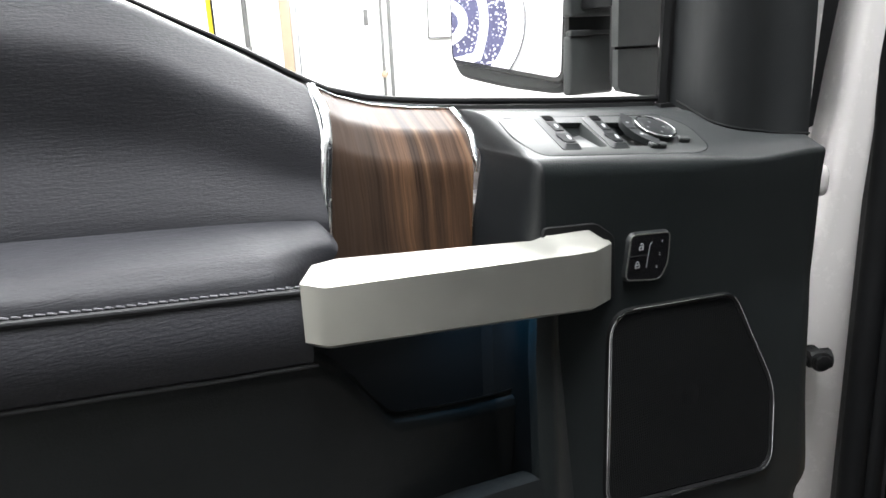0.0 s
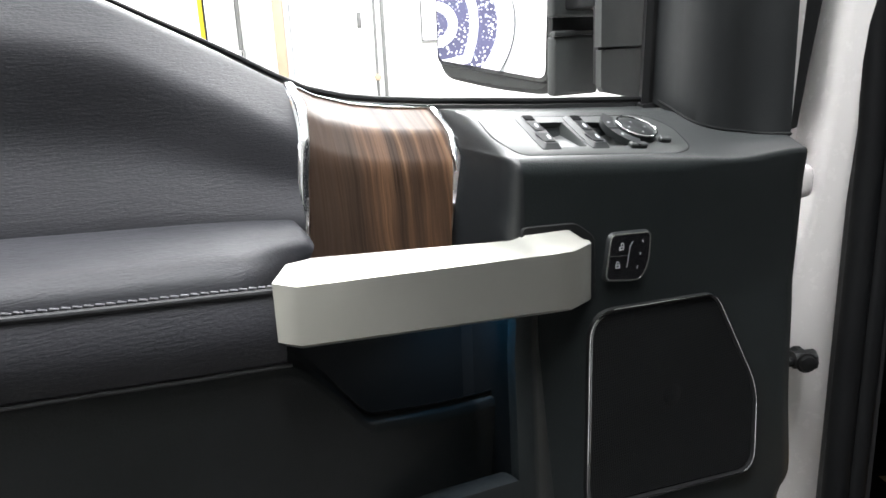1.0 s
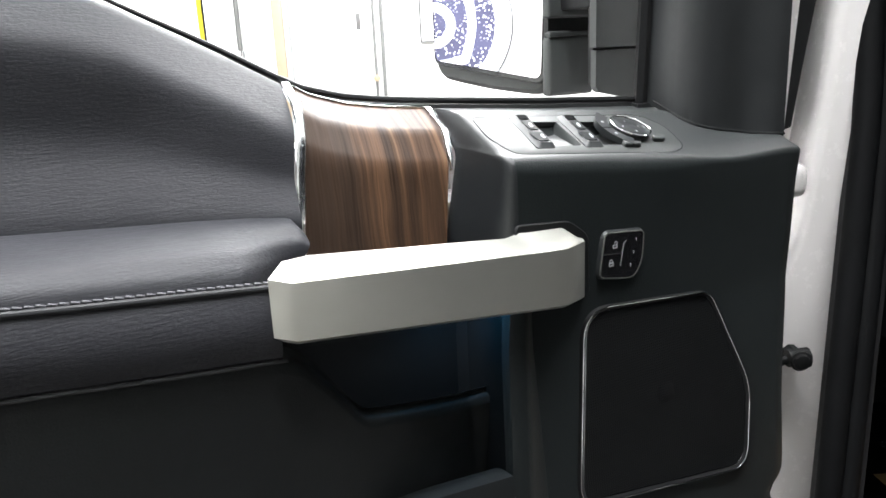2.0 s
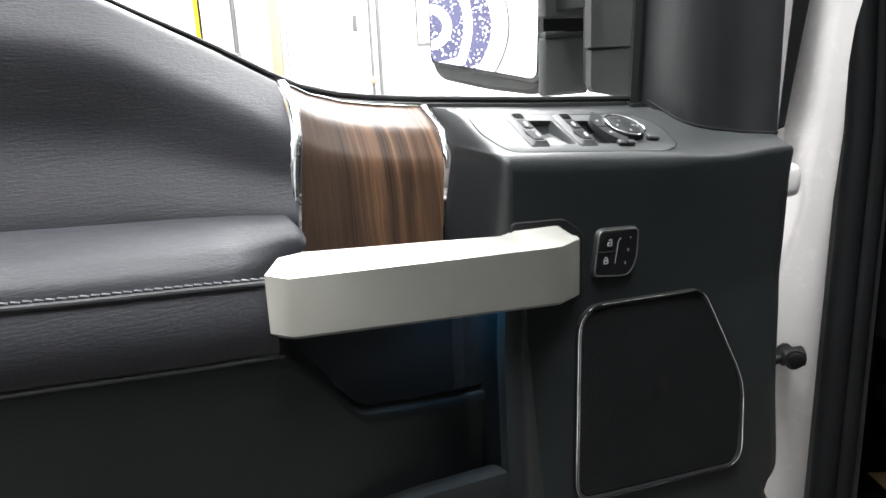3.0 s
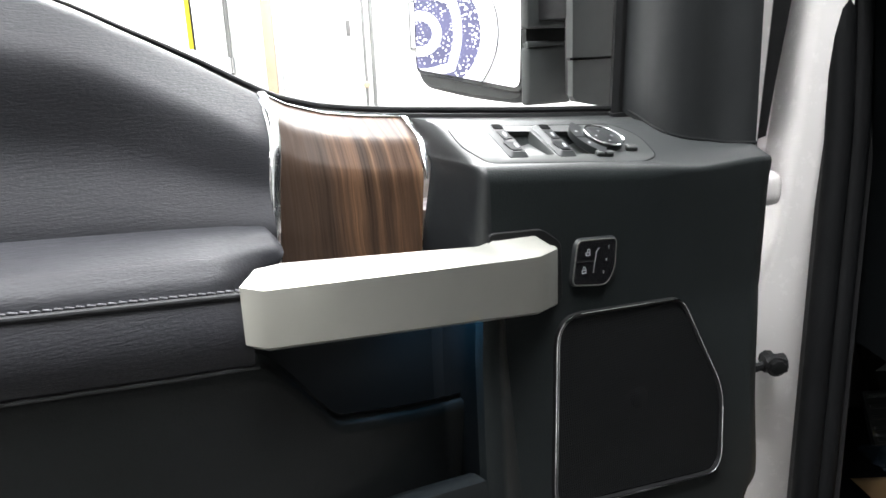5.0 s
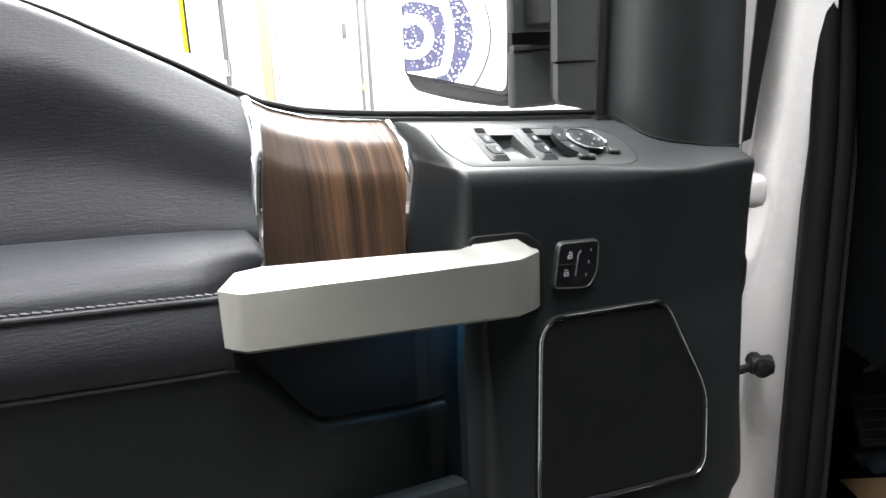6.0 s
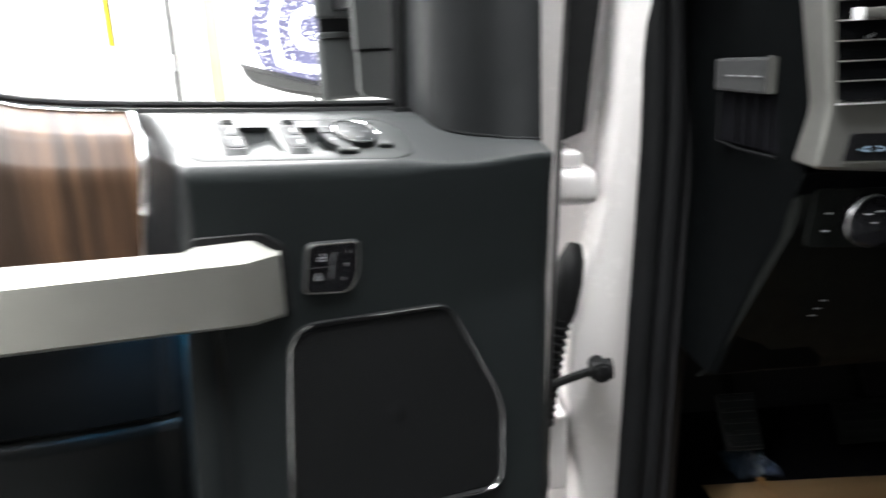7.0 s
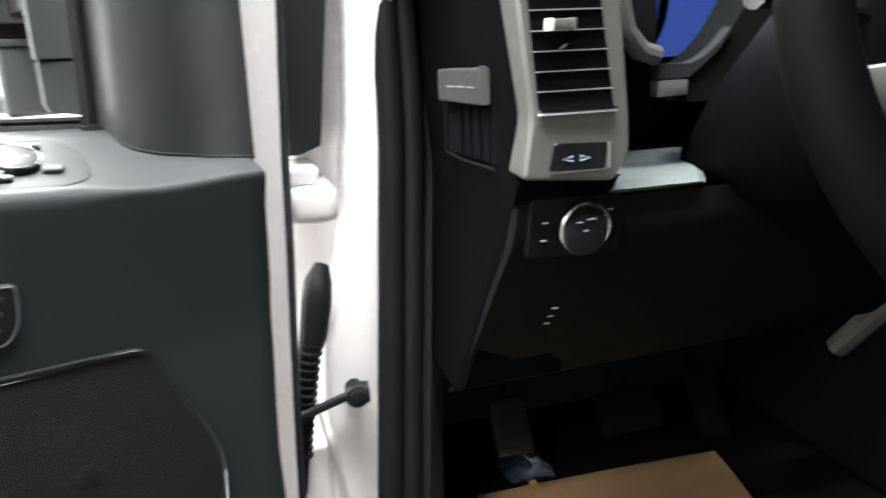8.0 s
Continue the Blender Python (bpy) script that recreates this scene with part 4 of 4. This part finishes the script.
part("mirror_foot_upper", rings([[(0.1475, 0.170, w), (r, 0.170, w), (r, 0.181, w), (0.1475, 0.181, w)] for w, r in ((1.3590, 0.2030), (1.378, 0.2060), (1.41, 0.2150), (1.475, 0.232))]), MIRROR_GREY, mirror)

# ---- cab ----
cab = thing("truck_cab", pose(0, 0, 0), "white pickup cab with black seals and dark lining", "truck cab")
def pillar_left(z):
    return lerp(z, [(0.4, 0.435), (0.82, 0.426), (0.90, 0.415), (0.96, 0.411), (1.03, 0.418), (1.08, 0.434), (1.11, 0.446), (1.16, 0.455), (1.28, 0.466), (1.41, 0.474), (1.95, 0.49)])


PILLAR_Z = span(0.4, 1.95, 60)
part("hinge_pillar", rings([[(pillar_left(z), 0.832, z), (pillar_left(z) + 0.004, 0.825, z), (pillar_left(z) + 0.010, 0.822, z), (0.52, 0.822, z), (0.525, 0.91, z), (pillar_left(z) + 0.002, 0.91, z)] for z in PILLAR_Z]), PAINT, cab, "white painted hinge pillar")


def cowl(x, t):
    z = 0.4 + 1.55 * t
    rib = 0.010 * step(z, 1.14, 1.25)
    y = 0.905 + rib * math.sin((x - 0.34 - 0.12 * (z - 1.25)) * 140) + 0.10 * step(0.40 - x, 0.0, 0.06)
    return (x, y, z)


part("cowl_side", sheet(cowl, span(0.30, 0.50, 50), span(0, 1, 40), 0.02), PAINT, cab, "white painted body side behind the hinges")
part("cowl_seal", rings([[(a, 0.842, z), (b, 0.838, z), (b + 0.006, 0.900, z), (a, 0.900, z)] for z, a, b in ((1.247, 0.395, 0.412), (1.256, 0.385, 0.436), (1.32, 0.38, 0.443), (1.42, 0.38, 0.456), (1.95, 0.40, 0.48))]), RUBBER, cab, "black rubber cowl seal")


def seal_path(dx, dy):
    return [(0.503 + dx - 0.105 * (1.35 - min(z, 1.27)) + 0.03 * max(0, z - 1.27), 0.822 + dy - 0.185 * (1.35 - z), z) for z in span(0.45, 1.95, 31)]


part("door_seal", tube(seal_path(0.016, 0.004), 0.015, 12), SEAL, cab, "black rubber door seal")
part("inner_seal", tube(seal_path(0.040, 0.006), 0.013, 12), SEAL, cab)
part("seal_trim", rings([[(x0 - 0.01, y0 + 0.012, z), (x0 + 0.048, y0 + 0.008, z), (x0 + 0.075, y0 + 0.05, z), (x0 - 0.005, y0 + 0.03, z)] for x0, y0, z in seal_path(0.016, 0.004)]), LINING, cab, "dark pillar trim")
part("kick_panel", box(0.53, 0.56, 0.84, 1.5, 0.70, 1.10, 0.004), LINING, cab)
part("cab_floor", box(0.46, 2.25, -1.2, 1.5, 0.70, 0.742), CARPET, cab, "black carpeted cab floor")
part("firewall", box(0.51, 2.25, 1.10, 1.15, 0.742, 1.50), LINING, cab)
part("roof", box(0.46, 2.25, -1.2, 0.36, 1.90, 1.94), LINING, cab)
part("far_side", box(2.25, 2.3, -1.2, 1.5, 0.70, 1.94), LINING, cab)
part("cab_back", box(0.46, 2.25, -1.25, -1.2, 0.70, 1.94), LINING, cab)
part("rear_side", box(0.46, 0.50, -1.2, -0.38, 0.70, 1.90), LINING, cab)
part("sill", box(0.44, 0.53, -0.38, 0.83, 0.55, 0.70, 0.01), PAINT, cab)
hinge = part("upper_hinge", box(0.392, 0.446, 0.800, 0.900, 1.175, 1.217, 0.015, 5), PAINT, cab, "white painted door hinge")
part("hinge_tongue", box(0.380, 0.428, 0.812, 0.900, 1.2175, 1.236, 0.004, 3), PAINT, hinge)
part("lower_hinge", box(0.375, 0.412, 0.815, 0.900, 0.80, 0.905, 0.006, 3), PAINT, cab, "white painted lower hinge")
check = part("check_strap", tube([(0.370, 0.785, 0.958), (0.41, 0.795, 0.966), (0.448, 0.805, 0.972)], 0.0055, 8), RUBBER, cab, "black door check strap")
part("check_bolt", disc((0.448, 0.783, 0.973), (0.0, -1, 0), 0.0108, 0.036, 9, 0.003), RUBBER, check, "dark check strap bolt")
part("bolt_ridge", tube([(0.448 + 0.0112 * math.cos(a), 0.790, 0.973 + 0.0112 * math.sin(a)) for a in span(0, 2 * math.pi, 15)[:-1]], 0.0022, 6, closed=True), RUBBER, check)
part("bolt_collar", tube([(0.436, 0.80, 0.973), (0.462, 0.80, 0.973)], [0.011, 0.013], 10), RUBBER, check)
boot_path = [(0.436, 0.838, 1.120), (0.430, 0.828, 1.105), (0.425, 0.822, 1.08), (0.418, 0.818, 1.045), (0.410, 0.815, 1.02), (0.402, 0.812, 0.98), (0.395, 0.812, 0.94), (0.390, 0.812, 0.90), (0.384, 0.815, 0.85)]
boot_path = [(x - 0.011, y, z) for x, y, z in boot_path]
boot = part("wire_boot", tube(boot_path, [0.009, 0.016, 0.0175, 0.016, 0.0115, 0.0108, 0.0108, 0.0108, 0.010], 14), RUBBER, cab, "ribbed black wiring boot")
for k in range(16):
    z = 1.045 - 0.0095 * k
    c = Vector((lerp(-z, [(-p[2], p[0]) for p in boot_path]), lerp(-z, [(-p[2], p[1]) for p in boot_path]), z))
    part("boot_rib", tube([tuple(c + Vector((0.0125 * math.cos(a), 0.0125 * math.sin(a), -0.003 * math.cos(a)))) for a in span(0, 2 * math.pi, 17)[:-1]], 0.0023, 8, closed=True), RUBBER, boot)

# ---- dashboard ----
dash = thing("dashboard", pose(0, 0, 0), "black pickup dashboard with satin silver vent surround", "dashboard")
part("end_panel", rings([[(0.600, 0.628 + 0.8 * f, z), (0.582 - k, 0.619 + 0.85 * f, z), (0.574 - k, 0.630 + 0.8 * f, z), (0.554 - 0.5 * k, 0.80, z), (0.554 - 0.5 * k, 0.86, z), (0.66, 0.86, z), (0.66, 0.70, z)] for z, k, f in ((1.008, 0.036, 0.090), (1.10, 0.018, 0.05), (1.20, 0.002, 0.006), (1.24, 0, 0), (1.55, 0.008, 0))]), DASH_SHADED, dash, "black dashboard end panel")
HOUSE = rounded([(0.570, 1.244), (0.5775, 1.293), (0.556, 1.47), (0.648, 1.47), (0.668, 1.291), (0.669, 1.262), (0.655, 1.237)], [0.005, 0.01, 0.01, 0.01, 0.01, 0.006, 0.006], 3)
house = part("vent_surround", prism(HOUSE, lambda a, b, d: (a + (0.10 * d if a < 0.62 else 0), 0.583 + d, b), 0.046, 0.0028), DASH_SILVER, dash, "satin nickel vent surround")
part("vent_mouth", prism(rounded([(0.584, 1.300), (0.5675, 1.46), (0.627, 1.46), (0.652, 1.299)], 0.003, 3), lambda a, b, d: (a, 0.5825 + d, b), 0.02), SHADE_BLACK, house)
for i in range(8):
    z = 1.3155 + 0.0158 * i
    xl, xr = 0.5825 - 0.00165 * i, 0.6495 - 0.0025 * i
    part("slat", rings([[(x, 0.5805, z - 0.0004), (x, 0.5805, z + 0.0004), (x, 0.5822, z + 0.0004), (x, 0.5822, z - 0.0004)] for x in (xl, xr)]), SILVER, house, "thin bright vent slat", 0)
part("vent_bar", box(0.5835, 0.6530, 0.5785, 0.5824, 1.2965, 1.2980, 0.0006), BRIGHT, house, "chrome bar under the vent")
part("vent_bar_lip", box(0.5845, 0.6525, 0.5770, 0.5824, 1.2990, 1.3010, 0.0008), CHROME, house)
tab = part("vent_tab", box(0.5900, 0.6110, 0.5715, 0.5822, 1.3635, 1.3715, 0.002), DASH_SILVER, house, "small vent slider tab")
for x in (0.5890, 0.6085):
    part("tab_end", box(x, x + 0.0035, 0.5705, 0.5822, 1.3625, 1.3722, 0.001), BRIGHT if x < 0.6 else DASH_SILVER, tab)
part("vane_mark", prism([(0.6035, 1.3500), (0.6095, 1.3530), (0.6075, 1.3500), (0.6015, 1.3475)], lambda a, b, d: (a, 0.5822 + d, b), 0.001), FAINT, house)
btn = part("pedal_switch", prism(rounded([(0.592, 1.250), (0.597, 1.273), (0.648, 1.271), (0.644, 1.248)], 0.003, 3), lambda a, b, d: (a, 0.5818 + d, b), 0.006, 0.0005), GLOSS, house, "gloss black switch with two arrows")
part("switch_lip", box(0.6470, 0.6490, 0.5805, 0.5825, 1.249, 1.271, 0.0006), SILVER, btn)
part("switch_sill", box(0.5930, 0.6470, 0.5812, 0.5825, 1.2475, 1.2485, 0.0003), DASH_SILVER, btn)
for cx in (0.6100, 0.6250):
    sgn = -1 if cx < 0.62 else 1
    tri = [(cx + sgn * 0.0046, 1.2592), (cx - sgn * 0.0036, 1.2614), (cx - sgn * 0.0036, 1.2572)]
    part("arrow_legend", tube([(a, 0.5812, b) for a, b in tri], 0.0008, 6, closed=True), LIT_MARK, btn)


def knee(x, t):
    z = 1.217 - (1.217 - 0.995 - 0.02 * (x - 0.58)) * t
    y = lerp(t, [(0, 0.612), (0.15, 0.612), (0.7, 0.675), (0.9, 0.70), (1.0, 0.72)])
    return (x - 0.036 * t * (1 - (x - 0.58) / 0.54), y, z)


part("knee_panel", sheet(knee, span(0.577, 1.12, 16), span(0, 1, 20), 0.02), DASH, dash, "black knee panel")
part("knee_lip", sheet(lambda x, t: (x, 0.594 + 0.018 * t, 1.2400 - 0.023 * t * t), span(0.572, 0.668, 6), span(0, 1, 8), 0.006), DASH_SHADED, dash)
part("ledge", sheet(lambda x, t: (x + 0.095 * t, 0.604 + 0.176 * t + 0.012 * step(x, 0.752, 0.770) * (1 - t), 1.2275 + 0.002 * t - 0.0035 * (1 - min(1, t * 6)) ** 2 - 0.004 * step(x, 0.756, 0.770)), span(0.664, 0.770, 26), span(0, 1, 26), 0.01), LEDGE, dash, "soft grey ledge beside the vent")
sw = part("light_switch", prism(rounded([(0.582, 1.168), (0.588, 1.222), (0.678, 1.219), (0.674, 1.164)], 0.006, 3), lambda a, b, d: (a, 0.6085 + d, b), 0.006, 0.001), DASH, dash, "black headlamp switch plate")
part("switch_knob", disc((0.6330, 0.592, 1.194), (0, -1, 0.1), 0.0225, 0.014, 40, 0.002), GLOSS, sw, "round black headlamp knob")
part("knob_ring", tube([(0.633 + 0.0232 * math.cos(a), 0.594 - 0.0023 * math.sin(a), 1.194 + 0.0232 * math.sin(a)) for a in span(0, 2 * math.pi, 41)[:-1]], 0.0016, 8, closed=True), STRIP, sw, "bright knob ring")
for x, z, w in ((0.626, 1.201, 0.006), (0.637, 1.203, 0.008), (0.632, 1.193, 0.004)):
    part("knob_legend", box(x - w / 2, x + w / 2, 0.5908, 0.5914, z - 0.0005, z + 0.0005), FAINT, sw)
for x, z in ((0.6005, 1.1995), (0.5985, 1.1835), (0.6650, 1.2060), (0.6635, 1.1900)):
    part("button_legend", box(x - 0.0025, x + 0.0025, 0.6074, 0.6080, z - 0.0007, z + 0.0007), FAINT, sw)
for i, (x, z) in enumerate(((0.6310, 1.100), (0.6285, 1.090), (0.6265, 1.081))):
    t = (1.217 - z) / (0.222 - 0.02 * (x - 0.58))
    part("panel_legend", box(x - 0.003, x + 0.003, knee(x, t)[1] - 0.0022, knee(x, t)[1] - 0.0006, z - 0.0006, z + 0.0006), FAINT, dash)
rel = part("brake_release", prism(rounded([(0.0, 0.0), (0.0, 0.030), (0.046, 0.0325), (0.046, 0.0)], 0.003, 3), lambda a, b, d: (0.541 + a * 0.36 + d * 0.4, 0.728 - a * 1.62 + d * 0.3, 1.304 + b - 0.03 * a), 0.030, 0.0022), HANDLE, dash, "grey parking brake release handle", 12)
for k in range(3):
    a = 0.012 + 0.011 * k
    part("handle_legend", tube([(0.5400 + a * 0.36, 0.7260 - a * 1.62, 1.3180), (0.5400 + (a + 0.007) * 0.36, 0.7260 - (a + 0.007) * 1.62, 1.3180)], 0.0010, 6), DIM, rel)
part("handle_end", rings([[(0.5576 + 0.020 * k, 0.6525 + 0.002 * k, z0), (0.5576 + 0.020 * k, 0.6525 + 0.002 * k, z1), (0.5664 + 0.011 * k, 0.6715, z1), (0.5664 + 0.011 * k, 0.6715, z0)] for k, z0, z1 in ((0, 1.3030, 1.3365), (0.35, 1.3022, 1.3362), (0.5, 1.3040, 1.3345))]), DASH_SILVER, rel, "paler end of the handle")
part("release_recess", prism(rounded([(0.0, -0.05), (0.0, 0.0), (0.056, 0.0), (0.056, -0.055)], 0.004, 3), lambda a, b, d: (0.5525 + a * 0.36 + d, 0.735 - a * 1.62, 1.303 + b), 0.02), CARPET, dash, "dark recess under the release handle")
part("recess_frame", tube([(0.5505, 0.736, 1.300), (0.5505, 0.736, 1.252), (0.556, 0.70, 1.2475), (0.568, 0.645, 1.245)], 0.0015, 8), SEAL, dash)
for k in range(4):
    a = 0.016 + 0.010 * k
    part("recess_pleat", tube([(0.5515 + a * 0.36, 0.7335 - a * 1.62, 1.300), (0.5525 + a * 0.36, 0.7335 - a * 1.62, 1.252)], 0.0022, 6), SHADE_BLACK, dash)
part("dash_top", box(0.52, 2.2, 0.70, 1.12, 1.44, 1.50, 0.02, 3), DASH, dash)
part("dash_body", box(0.60, 2.2, 0.815, 1.10, 1.03, 1.44, 0.004), DASH, dash)
cluster = part("cluster_screen", box(0.745, 1.15, 0.795, 0.812, 1.333, 1.47), SCREEN, dash, "deep blue instrument display")
part("cluster_trim", tube([(0.690, 0.655, 1.46), (0.694, 0.655, 1.40), (0.704, 0.657, 1.362), (0.722, 0.66, 1.343), (0.742, 0.665, 1.338)], 0.010, 10), DASH_SILVER, dash, "satin nickel cluster trim")
part("cluster_flank", box(0.70, 0.745, 0.668, 0.79, 1.335, 1.44, 0.004), GLOSS, dash)
part("cluster_sill", box(0.7425, 0.7765, 0.660, 0.676, 1.2985, 1.3150, 0.003), DASH_SILVER, dash, "satin nickel cluster surround")
part("sill_upper", rings([[(x, 0.660, a), (x, 0.660, b), (x, 0.674, b), (x, 0.674, a)] for x, a, b in ((0.742, 1.316, 1.330), (0.776, 1.316, 1.329), (0.790, 1.326, 1.334), (0.806, 1.338, 1.345), (0.822, 1.357, 1.362))]), HOUSING, dash)
part("cluster_hood", prism([(0.777, 1.292), (0.779, 1.326), (0.792, 1.331), (0.808, 1.342), (0.824, 1.359), (0.846, 1.392), (0.862, 1.440), (1.15, 1.440), (1.15, 1.292)], lambda a, b, d: (a, 0.664 + d, b), 0.05), DASH, dash, "black hood below the display")
part("cluster_gauge", tube([(0.772 + 0.050 * math.cos(a), 0.780, 1.400 + 0.07 * math.sin(a)) for a in span(-1.2, 1.2, 14)], 0.006, 8), GLOSS, dash, "gloss black gauge ring")
part("gauge_glint", tube([(0.772 + 0.045 * math.cos(a), 0.777, 1.400 + 0.066 * math.sin(a)) for a in span(-0.8, 0.9, 12)], 0.0022, 8), CHROME, dash, "bright gauge edge")
# steering wheel and column
wheel = thing("steering_wheel", pose(0.842, 0.357, 1.333, 66, 0, 0), "black leather steering wheel with silver spokes", "steering wheel")
part("rim", tube([(0.19 * math.cos(a), 0.19 * math.sin(a), 0) for a in span(0, 2 * math.pi, 65)[:-1]], 0.0205, 16, closed=True), WHEEL, wheel, "thick black leather rim")
part("hub", disc((0, 0, 0.01), (0, 0, 1), 0.075, 0.05, 32, 0.012), WHEEL, wheel)
for a in (185, 355, 270):
    c, s = math.cos(radians(a)), math.sin(radians(a))
    part("spoke", tube([(0.06 * c, 0.06 * s, -0.01), (0.18 * c, 0.18 * s, -0.004)], 0.016, 10, squash=0.5), DASH_SILVER, wheel, "satin silver spoke")
column = thing("steering_column", pose(0, 0, 0), "black plastic steering column shroud", "steering column")
part("shroud", rings([[(0.845 + r * math.cos(a), y, z + 1.22 * r * math.sin(a)) for a in span(0, 2 * math.pi, 33)[:-1]] for y, z, r in ((0.43, 1.36, 0.05), (0.46, 1.345, 0.078), (0.54, 1.305, 0.090), (0.62, 1.270, 0.068), (0.70, 1.225, 0.048))]), SHADE_BLACK, column)
part("stalk", tube([(0.79, 0.46, 1.36), (0.70, 0.45, 1.375), (0.675, 0.445, 1.378)], [0.008, 0.007, 0.010], 10), GLOSS, column, "black indicator stalk")

# floor
mat = thing("paper_floor_mat", pose(0, 0, 0), "brown kraft paper mat with a stained crease on cab floor", "floor mat")


def paper(q, t):
    y = 0.883 - 0.017 * q - 0.26 * t
    x0, x1 = 0.617, 0.991 - 0.23 * (0.866 - y) * step(0.87 - y, 0, 0.02)
    x = x0 + (x1 - x0) * q
    fold = 0.004 * math.exp(-((x - 0.700 + 0.2 * t) / 0.006) ** 2)
    return (x, y, 0.748 + 0.002 * math.sin(9 * x) + 0.002 * math.sin(7 * t) + fold)


part("sheet", sheet(paper, span(0, 1, 70), span(0, 1, 14), 0.001), KRAFT, mat)
part("tape", sheet(lambda a, t: (0.694 + 0.011 * a, 0.8825 - 0.042 * t, paper((0.70 - 0.617) / 0.374, t * 0.16)[2] + 0.0012), span(0, 1, 4), span(0, 1, 6), 0.0006), STAIN, mat, "brown stained tape strip")

wrap = thing("plastic_wrapper", pose(0.70, 0.925, 0.743), "crumpled clear plastic wrapper on the cab floor", "wrapper")
rng = random.Random(5)
crumple = [[rng.random() for _ in range(12)] for _ in range(12)]
part("film", sheet(lambda a, b: (-0.034 + 0.068 * a + 0.012 * crumple[int(b * 11)][int(a * 11)], -0.038 + 0.076 * b, 0.004 + 0.020 * crumple[int(a * 11)][int(b * 11)] * math.sin(math.pi * max(0.06, min(0.94, a))) ), [k / 11 for k in range(12)], [k / 11 for k in range(12)], 0.0004), FILM, wrap, smooth=0)


def pedal(name, x, y, z, w, h, label, pad):
    p = thing(name, pose(x, y, z, 55), label, "pedal")
    part("pad", box(-w / 2, w / 2, -h / 2, h / 2, 0, 0.012, 0.004), pad, p)
    for i in range(5):
        yy = -h / 2 + h * (i + 0.5) / 5
        part("rib", box(-w / 2 + 0.005, w / 2 - 0.005, yy - 0.003, yy + 0.003, 0.012, 0.016, 0.001), pad, p)
    part("arm", box(-0.008, 0.008, h / 2 - 0.02, h / 2 + 0.16, -0.012, 0.0, 0.003), DASH, p)


pedal("parking_brake_pedal", 0.685, 0.93, 0.815, 0.056, 0.080, "worn dark grey ribbed parking brake pedal", SOFT_PLASTIC)
pedal("brake_pedal", 0.880, 0.93, 0.805, 0.105, 0.065, "wide black ribbed brake pedal", DASH)
pedal("accelerator_pedal", 1.035, 0.95, 0.775, 0.050, 0.110, "black ribbed accelerator pedal", DASH)
console = thing("centre_console", pose(0, 0, 0), "black centre console with a silver edge", "console")
part("body", box(1.13, 1.50, 0.1, 1.05, 0.742, 1.16, 0.02, 3), CARPET, console)
part("edge_trim", tube([(1.12, 0.785, 0.930), (1.12, 0.716, 1.012), (1.12, 0.55, 1.14)], 0.016, 10), DASH_SILVER, console)
